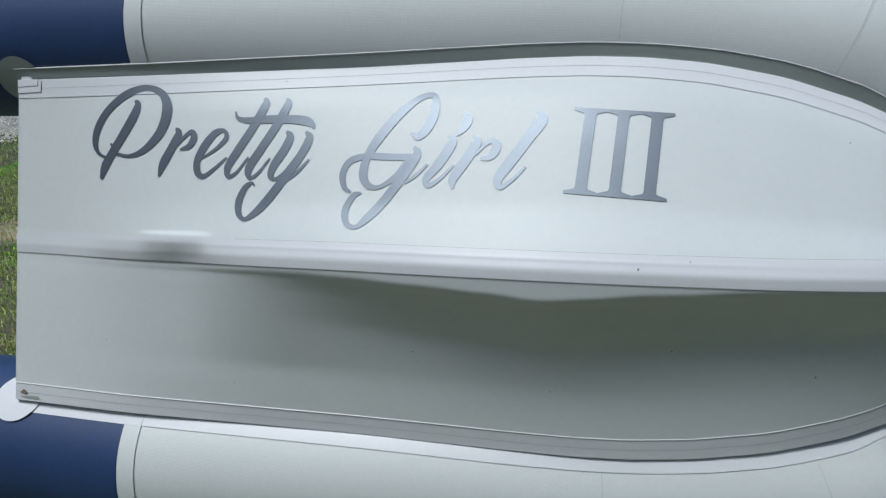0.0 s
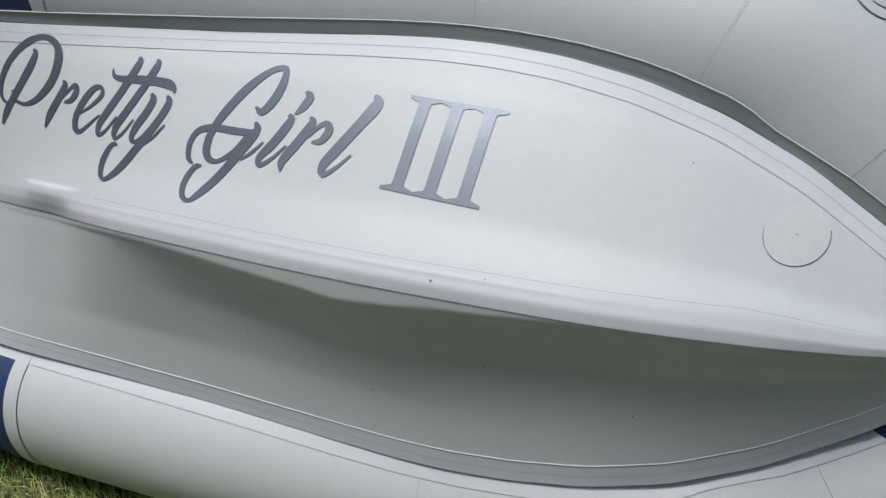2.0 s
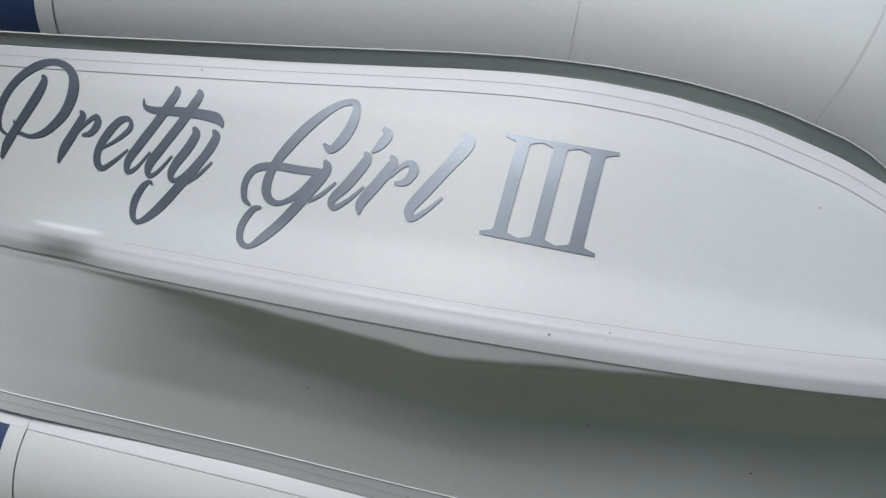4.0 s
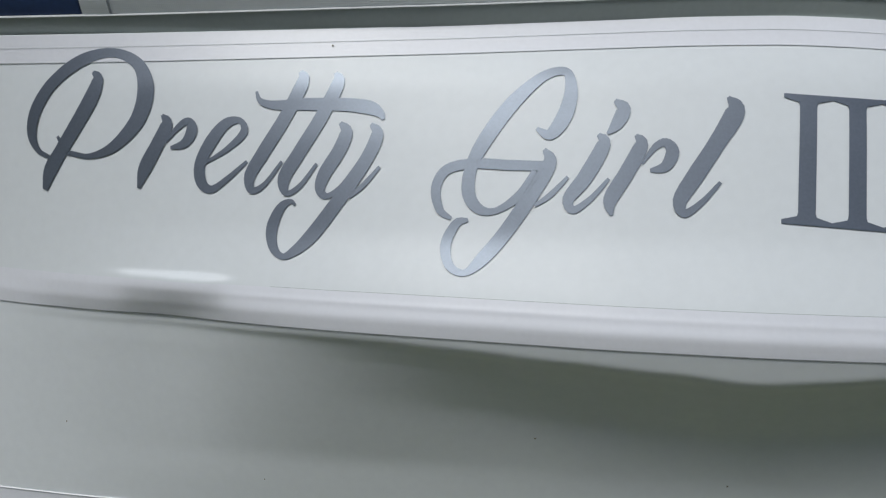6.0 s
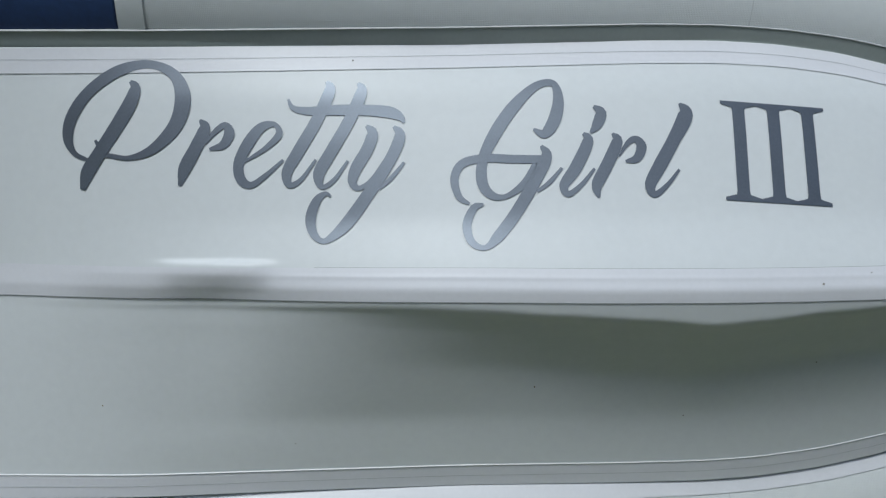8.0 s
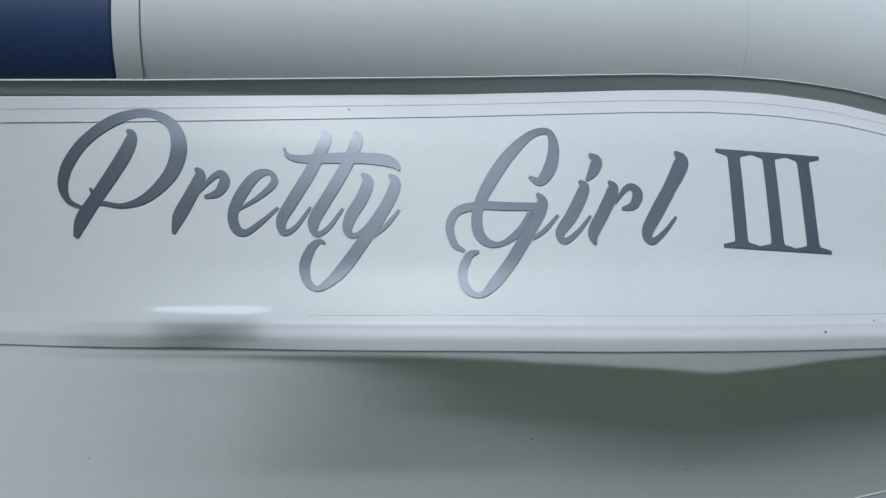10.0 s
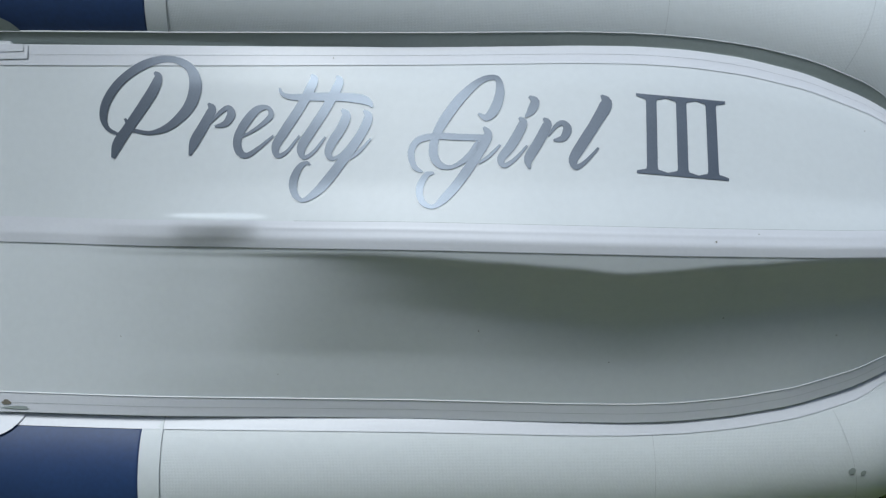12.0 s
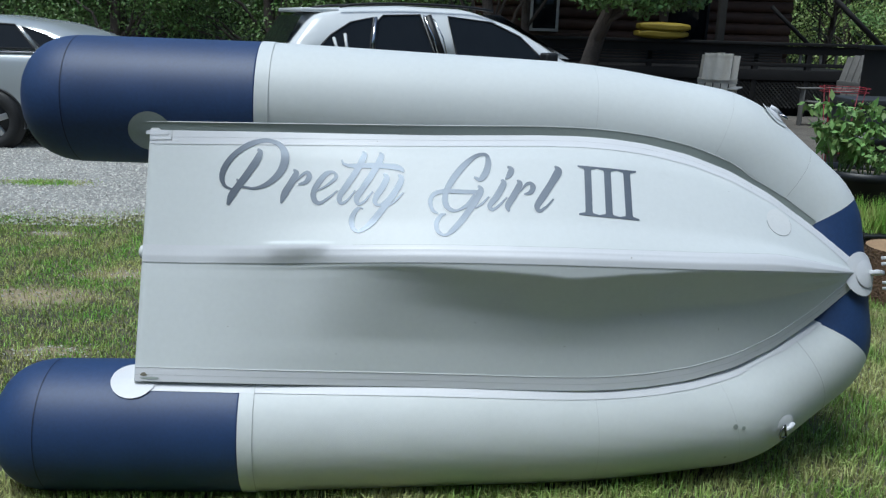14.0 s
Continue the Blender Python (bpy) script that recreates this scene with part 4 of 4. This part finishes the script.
def car(m, label, paint, length, half, belt, roof_line, base_line, wheels, windows, wheel_r=0.33):
    """A car with its rear at x = 0 and its near side towards -y. Lines are (x, z) tables; windows are outlines on the near side."""
    c = thing("car", m, label, "car", "parked cars")
    z_roof = smooth_table(roof_line, 0.12)
    z_top = smooth_table(base_line, 0.08)

    def lower(x):
        e = min(1.0, (min(x, length - x) / 0.55) ** 0.5 + 0.03) if 0 < x < length else 0.55
        w = half * (0.80 + 0.20 * e)
        t = z_top(x)
        pts = [(-w * 0.9, 0.24), (-w, 0.34), (-w * 1.005, 0.62), (-w * 0.985, t - 0.12), (-w * 0.93, t), (w * 0.93, t), (w * 0.985, t - 0.12), (w * 1.005, 0.62), (w, 0.34), (w * 0.9, 0.24)]
        return [(x, y, z) for y, z in pts]

    xs = np.r_[0.0, 0.04, 0.12, np.linspace(0.25, length - 0.25, 28), length - 0.12, length - 0.04, length]
    body = part("body", grid([lower(x) for x in xs], close_u=True, cap=True), paint, c)
    x0, x1 = roof_line[0][0], roof_line[-1][0]

    def side(z):
        return half * (0.93 - 0.22 * max(0.0, (z - belt)) / 0.55)

    def upper(x):
        t = max(z_roof(x), belt + 0.01)
        w = side(t)
        return [(x, -half * 0.93, belt - 0.03), (x, -side(belt + (t - belt) * 0.5), belt + (t - belt) * 0.5), (x, -w - 0.01, t - 0.07), (x, -w * 0.9, t - 0.015), (x, -w * 0.5, t + 0.012), (x, w * 0.5, t + 0.012), (x, w * 0.9, t - 0.015), (x, w + 0.01, t - 0.07), (x, side(belt + (t - belt) * 0.5), belt + (t - belt) * 0.5), (x, half * 0.93, belt - 0.03)]

    cab = part("cabin", grid([upper(x) for x in np.linspace(x0, x1, 40)], close_u=True, cap=True), paint, c)
    for poly in windows:
        for s in (-1, 1):
            bm = bmesh.new()
            inner = [bm.verts.new((x, s * (side(z) + 0.016), z)) for x, z in poly]
            face = bm.faces.new(inner)
            bmesh.ops.triangulate(bm, faces=[face])
            pane = part("window", bm, GLASS, c, "dark tinted side window", smooth=False)
            frame_bm = bmesh.new()
            loop = [Vector((x, s * (side(z) + 0.018), z)) for x, z in poly]
            rod(frame_bm, loop + [loop[0]], 0.011, 6)
            part("frame", frame_bm, TRIM, pane)
    for x, s in ((wheels[0], -1), (wheels[1], -1), (wheels[0], 1), (wheels[1], 1)):
        wheel(c, x, s * (half - 0.055), wheel_r)
        well = bmesh.new()
        bmesh.ops.create_cone(well, cap_ends=True, segments=30, radius1=wheel_r + 0.055, radius2=wheel_r + 0.055, depth=0.03, matrix=Matrix.Translation((x, s * (half - 0.006), wheel_r)) @ Matrix.Rotation(radians(90), 4, 'X'))
        part('wheel_well', well, TRIM, c)
        arch = bmesh.new()
        pts = [(x + (wheel_r + 0.05) * math.cos(a), s * (half + 0.002), wheel_r + (wheel_r + 0.05) * math.sin(a)) for a in np.linspace(-0.25, math.pi + 0.25, 24)]
        rod(arch, pts, 0.016, 6)
        part("wheel_arch", arch, TRIM, c)
    for x in (wheels[0] + 0.55, wheels[0] + 1.45):
        bm = boxed((x, -half - 0.030, belt - 0.19), (x + 0.20, -half - 0.006, belt - 0.155), 0.008)
        part("door_handle", bm, CHROME, c)
    for x in (wheels[0] + 0.30, wheels[0] + 1.28, wheels[0] + 2.25):
        part("door_gap", boxed((x, -half - 0.003, 0.36), (x + 0.008, -half * 0.9, belt - 0.03)), TRIM, c)
    part("belt_trim", rodded([(x, -half * 0.93 - 0.012, belt - 0.012) for x in np.linspace(x0 + 0.2, x1 - 0.1, 12)], 0.012, 6), CHROME, c)
    part("sill", boxed((wheels[0] + wheel_r + 0.08, -half - 0.012, 0.22), (wheels[1] - wheel_r - 0.08, -half + 0.1, 0.34), 0.02), TRIM, c)
    part("mirror", boxed((length * 0.655, -half - 0.16, belt - 0.02), (length * 0.655 + 0.16, -half + 0.02, belt + 0.14), 0.03), TRIM, c)
    return c


silver = car(pose(-3.25, 8.32, 0.0, 0, 0, 180) @ Matrix.Diagonal((1, -1, 1, 1)), "silver crossover car parked on the gravel drive", SILVER, 4.5, 0.92, 1.13,
             [(0.08, 1.15), (0.35, 1.32), (0.75, 1.445), (1.4, 1.515), (2.2, 1.52), (2.8, 1.38), (3.35, 1.14)],
             [(0.0, 0.80), (0.15, 1.02), (0.5, 1.12), (3.0, 1.11), (3.6, 1.02), (4.3, 0.86), (4.5, 0.66)], (1.30, 3.75),
             [[(0.40, 1.18), (0.62, 1.31), (0.93, 1.41), (0.70, 1.18)], [(0.76, 1.16), (1.00, 1.425), (1.95, 1.465), (1.98, 1.16)], [(2.02, 1.16), (2.0, 1.465), (2.45, 1.41), (2.95, 1.16)]])
white = car(pose(-1.42, 7.22, 0.0, 0, 0, 21), "white sport utility car parked on the gravel drive", WHITE_PAINT, 4.8, 0.95, 1.14,
            [(0.08, 1.15), (0.30, 1.38), (0.52, 1.64), (0.75, 1.70), (1.6, 1.745), (2.4, 1.73), (2.9, 1.57), (3.3, 1.36), (3.62, 1.15)],
            [(0.0, 0.85), (0.12, 1.08), (0.5, 1.13), (3.4, 1.12), (3.9, 1.08), (4.6, 0.95), (4.8, 0.7)], (0.95, 3.80),
            [[(0.42, 1.17), (0.68, 1.42), (0.92, 1.56), (1.18, 1.62), (1.08, 1.17)], [(1.13, 1.17), (1.22, 1.58), (1.30, 1.64), (1.73, 1.66), (1.88, 1.17)], [(2.13, 1.17), (2.07, 1.65), (2.60, 1.60), (2.95, 1.45), (3.26, 1.17)]], 0.35)
part("spoiler", boxed((0.40, -0.62, 1.655), (0.82, 0.62, 1.70), 0.015), WHITE_PAINT, white)
bm = bmesh.new()
vs = [bm.verts.new(p) for p in ((0.20, -0.70, 1.20), (0.20, 0.70, 1.20), (0.46, 0.62, 1.60), (0.46, -0.62, 1.60))]
bm.faces.new(vs)
bmesh.ops.translate(bm, vec=(-0.05, 0, 0.02), verts=bm.verts[:])
part("rear_window", bm, GLASS, white, smooth=False)
for s in (-1, 1):
    part("roof_rail", rodded([(x, s * 0.66, 1.70 + 0.075 * math.sin(math.pi * (x - 0.8) / 1.9) ** 0.4) for x in np.linspace(0.82, 2.65, 16)], 0.016, 6), TRIM, white)
    part("rear_pillar", rodded([(1.105, s * 0.895, 1.17), (1.20, s * 0.755, 1.62)], 0.020, 6), CHROME, white)
    part("door_pillar", rodded([(1.95, s * 0.885, 1.17), (1.80, s * 0.745, 1.65)], 0.052, 6), TRIM, white)
    part("door_edge", rodded([(1.895, s * 0.94, 1.17), (1.84, s * 0.86, 1.42), (1.74, s * 0.79, 1.66)], 0.010, 6), CHROME, white)
    part("pillar_trim", rodded([(1.99, s * 0.945, 1.17), (1.95, s * 0.87, 1.42), (1.86, s * 0.80, 1.62)], 0.007, 6), CHROME, white)
# Two white bars on the quarter glass stand in for reflected posts
for x0, x1, top in ((0.76, 0.71, 1.40), (0.85, 0.84, 1.44)):
    ends = [(x, -0.95 * (0.93 - 0.4 * (z - 1.14)) - 0.024, z) for x, z in ((x0, 1.18), (x1, top))]
    part("window_reflection", rodded(ends, 0.017, 4), PLASTIC, white)
bm = bmesh.new()
vs = [bm.verts.new(p) for p in ((3.60, -0.74, 1.17), (3.60, 0.74, 1.17), (2.72, 0.60, 1.66), (2.72, -0.60, 1.66))]
bm.faces.new(vs)
bmesh.ops.translate(bm, vec=(0.06, 0, 0.03), verts=bm.verts[:])
part("windscreen", bm, GLASS, white, smooth=False)


# ---- log cabin with its deck ----
cabin = thing("log_cabin", pose(0, 16.2, 0), "dark log cabin with a raised wooden deck", "house")
wall = part("log_wall", boxed((1.6, 0.12, 0.0), (8.25, 0.35, 4.2)), LOG, cabin)
for k in range(17):
    bm = rodded([(x, 0.02 + 0.01 * math.sin(3 * x + k), 0.25 + 0.235 * k + 0.006 * math.sin(2 * x + 2 * k)) for x in np.linspace(1.45, 8.4, 8)], 0.125, 10)
    part("log", bm, LOG, wall)
part("gable_wall", boxed((8.05, 0.35, 0.0), (8.25, 6.0, 4.2)), LOG, cabin)
roof_bm = bmesh.new()
box(roof_bm, (1.0, -1.8, 4.15), (9.0, 6.5, 4.32), 0.02)
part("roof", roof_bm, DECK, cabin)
for x0, x1, z0, z1 in ((2.75, 3.25, 1.55, 2.5), (5.6, 6.5, 1.2, 3.0)):
    win = part("window", boxed((x0, -0.16, z0), (x1, -0.13, z1)), GLASS, cabin)
    for a, b in (((x0 - 0.06, z0 - 0.06), (x1 + 0.06, z0)), ((x0 - 0.06, z1), (x1 + 0.06, z1 + 0.06)), ((x0 - 0.06, z0), (x0, z1)), ((x1, z0), (x1 + 0.06, z1))):
        part("frame", boxed((a[0], -0.18, a[1]), (b[0], -0.125, b[1]), 0.005), WEATHERED if x0 < 4 else DECK, win)

deck = thing("wooden_deck", pose(0, 14.0, 0), "dark stained raised deck with railing and lattice skirt", "deck")
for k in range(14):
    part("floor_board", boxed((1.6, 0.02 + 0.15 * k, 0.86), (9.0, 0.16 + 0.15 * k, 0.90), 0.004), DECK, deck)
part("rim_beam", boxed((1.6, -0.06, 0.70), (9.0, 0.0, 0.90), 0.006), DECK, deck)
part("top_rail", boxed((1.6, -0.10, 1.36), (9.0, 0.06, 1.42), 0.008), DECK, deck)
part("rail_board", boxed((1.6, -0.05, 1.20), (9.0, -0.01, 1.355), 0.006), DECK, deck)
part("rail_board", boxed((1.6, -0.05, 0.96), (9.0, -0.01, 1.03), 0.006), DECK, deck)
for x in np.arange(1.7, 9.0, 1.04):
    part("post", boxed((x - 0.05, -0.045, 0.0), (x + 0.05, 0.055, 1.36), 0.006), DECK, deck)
# Black sheet stands in for the darkness beneath the deck floor
part('crawl_space_shade', boxed((1.6, 0.12, 0.0), (9.0, 0.2, 0.84)), BLACK, deck)
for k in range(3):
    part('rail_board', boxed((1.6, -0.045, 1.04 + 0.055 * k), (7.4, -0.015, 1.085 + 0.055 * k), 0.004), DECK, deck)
for x in (5.05, 6.17):
    part("roof_post", boxed((x - 0.07, 0.0, 1.42), (x + 0.07, 0.14, 4.15), 0.008), LATTICE if x > 6 else DECK, deck)
for k in range(44):
    x = 5.6 + 0.08 * k
    for s in (-1, 1):
        m = Matrix.Translation((x, -0.03 + 0.008 * s, 0.42)) @ Matrix.Rotation(radians(45 * s), 4, "Y")
        part("lattice_slat", boxed((-0.012, -0.004, -0.36), (0.012, 0.004, 0.36), 0.0, m), LATTICE, deck, smooth=False)
for x in (7.75, 7.95, 8.15, 8.45, 8.7):
    part("baluster", boxed((x, -0.02, 1.03), (x + 0.05, 0.02, 1.20), 0.004), GREYWOOD, deck)
for k in range(5):
    part("stair_tread", boxed((9.0 + 0.26 * k, 0.1, 0.70 - 0.17 * k), (9.30 + 0.26 * k, 1.2, 0.74 - 0.17 * k), 0.006), DECK, deck)
part("stair_rail", rodded([(8.35, 0.1, 2.25), (9.4, 0.1, 1.38)], 0.05, 6), DECK, deck)
part("stair_rail", rodded([(7.45, 0.9, 2.1), (8.3, 0.9, 1.38)], 0.04, 6), DECK, deck)


def sack(m):
    s = bmesh.new()
    bmesh.ops.create_cube(s, size=1.0)
    bmesh.ops.subdivide_edges(s, edges=s.edges[:], cuts=5, use_grid_fill=True)
    for v in s.verts:
        x, y, z = v.co
        f = (1 - (2 * abs(x)) ** 4 * 0.45) * (1 - (2 * abs(y)) ** 4 * 0.5)
        v.co = Vector((x * 0.96, y * 0.42, z * 0.165 * f + 0.025 * wobble(x * 4, y * 4 + m.translation.z * 9)))
    o = part("sack", s, YELLOW)
    o.matrix_world = m
    return tagged(o, "full yellow plastic sack lying on the deck railing", "sack", "yellow sacks")


sack(pose(5.0, 14.0, 1.51, 0, 0, 1))
sack(pose(5.03, 13.99, 1.64, 0, 1, -2))


# ---- garden chairs ----
def garden_chair(m, mat, label):
    c = thing("garden_chair", m, label, "chair", "garden chairs")
    for k in range(5):
        x = -0.26 + 0.13 * k
        top = 1.13 + 0.06 * math.cos(x * 5)
        part("back_slat", boxed((x - 0.058, 0, 0), (x + 0.058, 0.022, top - 0.30), 0.008, Matrix.Translation((0, 0.30, 0.32)) @ Matrix.Rotation(radians(-18), 4, "X")), mat, c)
    for k in range(5):
        part("seat_slat", boxed((-0.30, -0.26 + 0.115 * k, 0.395 - 0.018 * k), (0.30, -0.16 + 0.115 * k, 0.417 - 0.018 * k), 0.005), mat, c)
    for s in (-1, 1):
        part("armrest", boxed((s * 0.36 - 0.07, -0.36, 0.60), (s * 0.36 + 0.07, 0.42, 0.622), 0.008), mat, c)
        part("front_leg", boxed((s * 0.34 - 0.045, -0.30, 0.0), (s * 0.34 + 0.045, -0.275, 0.60), 0.005), mat, c)
        part("rear_leg", boxed((s * 0.315 - 0.012, -0.30, -0.05), (s * 0.315 + 0.012, 0.66, 0.05), 0.005, Matrix.Translation((0, 0, 0.25)) @ Matrix.Rotation(radians(-15.5), 4, "X")), mat, c)
        part("back_post", boxed((s * 0.33 - 0.02, 0.33, 0.05), (s * 0.33 + 0.02, 0.37, 0.62), 0.004), mat, c)
    part("back_rail", boxed((-0.33, 0.41, 0.66), (0.33, 0.435, 0.74), 0.004), mat, c)
    return c


chair = garden_chair(pose(5.51, 12.2, 0.0, 0, 0, -28), WEATHERED, "weathered white slatted garden chair with a towel over it")
chair.scale = (1.05, 1.05, 1.05)
bm = grid([[(x, 0.0 + 0.02 * math.sin(x * 26) + (0.03 if z < 0 else 0), 0.0 + z) for x in np.linspace(-0.27, 0.22, 26)] for z in np.linspace(-0.45, 0.02, 10)] +
          [[(x, 0.05 + 0.01 * math.sin(x * 26), 0.03) for x in np.linspace(-0.27, 0.22, 26)]] + [[(x, 0.09, z) for x in np.linspace(-0.27, 0.22, 26)] for z in (0.0, -0.2)])
towel = part("towel", bm, CLOTH)
towel.matrix_world = pose(5.51, 12.2, 0.0, 0, 0, -28) @ pose(0, 0.50, 1.19, -16)
tagged(towel, "pale towel draped over the white garden chair", "towel")
garden_chair(pose(7.6, 12.1, 0.0, 0, 0, -68), GREYWOOD, "grey wooden slatted garden chair turned sideways").scale = (1.08, 1.08, 1.08)

# ---- boxes, pots and plants by the bow ----
bin_ = thing("storage_cabinet", pose(6.5, 7.4, 0), "tall black storage cabinet with slatted sides", "cabinet")
part("body", boxed((-0.66, -0.34, 0.0), (0.8, 0.4, 1.42), 0.01), BLACK, bin_)
for k in range(9):
    part("slat", boxed((-0.68, -0.375, 0.08 + 0.15 * k), (0.82, -0.345, 0.20 + 0.15 * k), 0.006), BLACK, bin_)
part("lid", boxed((-0.70, -0.40, 1.42), (0.84, 0.44, 1.47), 0.01), BLACK, bin_)
crate = thing("plastic_box", pose(5.75, 6.55, 0), "large dark grey plastic box with a rim", "box")
part("body", boxed((-0.70, -0.25, 0.0), (0.7, 0.25, 0.86), 0.02), GREY_PLASTIC, crate)
part("rim", boxed((-0.73, -0.28, 0.86), (0.73, 0.28, 0.93), 0.015), GREY_PLASTIC, crate)


def pot(m, r0, r1, h, label):
    p = thing("plant_pot", m, label, "pot", "black pots")
    prof = [(r0, 0.0), (r1, h * 0.86), (r1 + 0.018, h * 0.87), (r1 + 0.018, h), (r1 - 0.012, h), (r1 - 0.02, h - 0.05)]
    part("wall", grid([[(q * math.cos(a), q * math.sin(a), z) for q, z in prof] for a in (2 * math.pi * k / 32 for k in range(32))], close_v=True), BLACK, p)
    bm = bmesh.new()
    bmesh.ops.create_circle(bm, cap_ends=True, segments=32, radius=r1 - 0.02, matrix=Matrix.Translation((0, 0, h - 0.05)))
    part("soil", bm, DIRT, p)
    return p


pot(pose(4.10, 4.15, 0.0), 0.25, 0.31, 0.53, "big round black plastic pot holding a tomato plant")
pot(pose(4.78, 5.5, 0.0), 0.20, 0.25, 0.66, "black plastic pot standing behind the tomato plant")


def leafy(m, stems, height, spread, size, seed, label):
    p = thing("tomato_plant", m, label, "plant", "potted plants")
    g = np.random.default_rng(seed)
    clumps = []
    for k in range(stems):
        a, r = 2.4 * k, spread * g.uniform(0.3, 1.0)
        tip = Vector((r * math.cos(a), r * math.sin(a) * 0.8, height * g.uniform(0.45, 1.0)))
        bm = rodded([Vector((0.05 * math.cos(a), 0.05 * math.sin(a), -0.06)).lerp(tip, f) + Vector((0, 0, 0.05 * math.sin(3.1 * f))) for f in (0, 0.35, 0.7, 1)], 0.006, 5, 0.003)
        part("stem", bm, LEAF_LIGHT, p)
        clumps += [(*tip, 0.085, 0.085, 0.045), (*(tip * 0.72 + Vector((g.normal(0, 0.04), 0, 0))), 0.08, 0.08, 0.05)]
    joined("leaves", *leaf_cloud(clumps, 26, size, seed, 0.9, 0.22), LEAF_LIGHT, p)
    return p


leafy(pose(3.90, 4.12, 0.50), 16, 0.56, 0.28, 0.085, 5, "leafy green tomato plant in a black pot")
leafy(pose(4.13, 4.10, 0.50), 10, 0.16, 0.24, 0.060, 9, "low green plant spilling over the black pot")
cage = thing("tomato_cage", pose(4.28, 5.0, 0), "red wire tomato cage standing in the grass", "plant support")
for z, r in ((1.12, 0.21), (1.085, 0.20), (0.55, 0.13)):
    part("hoop", rodded([(r * math.cos(a), r * math.sin(a), z) for a in np.linspace(0, 2 * math.pi, 33)], 0.0035, 6), RED_WIRE, cage)
for k in range(4):
    a = k * math.pi / 2 + 0.5
    part("leg", rodded([(0.06 * math.cos(a), 0.06 * math.sin(a), 0.0), (0.21 * math.cos(a), 0.21 * math.sin(a), 1.13)], 0.0035, 6), RED_WIRE, cage)
tray = thing("planting_tray", pose(3.98, 3.35, 0.0), "low black planting tray full of grass", "tray")
part("tray", boxed((-0.32, -0.22, 0.0), (0.36, 0.25, 0.20), 0.015), BLACK, tray)
part("rim", boxed((-0.34, -0.24, 0.20), (0.38, 0.27, 0.225), 0.008), BLACK, tray)
verts, faces = [], []
for _ in range(1500):
    x, y, h = rng.uniform(-0.30, 0.34), rng.uniform(-0.2, 0.23), rng.uniform(0.08, 0.24)
    tx, ty, k = rng.normal(0, 0.05), rng.normal(0, 0.05), len(verts)
    verts += [(x - 0.004, y, 0.22), (x + 0.004, y, 0.22), (x + tx, y + ty, 0.22 + h)]
    faces.append((k, k + 1, k + 2))
joined("tray_grass", verts, faces, GRASS, tray)

stump = thing("log_stump", pose(3.46, 2.35, 0), "sawn log stump with rough brown bark", "stump")
rows = []
for z in np.linspace(-0.02, 0.34, 12):
    rows.append([((0.20 + 0.016 * noise.noise(Vector((math.cos(a) * 5, math.sin(a) * 5, z * 1.5))) + 0.01 * noise.noise(Vector((math.cos(a) * 14, math.sin(a) * 14, z * 4)))) * math.cos(a),
                  (0.20 + 0.016 * noise.noise(Vector((math.cos(a) * 5, math.sin(a) * 5, z * 1.5)))) * math.sin(a), z) for a in (2 * math.pi * k / 60 for k in range(60))])
part("bark", grid(rows, close_u=True), STUMP_BARK, stump)
bm = bmesh.new()
bmesh.ops.create_circle(bm, cap_ends=True, segments=40, radius=0.195, matrix=Matrix.Translation((0, 0, 0.338)))
part("cut_face", bm, STUMP_TOP, stump)
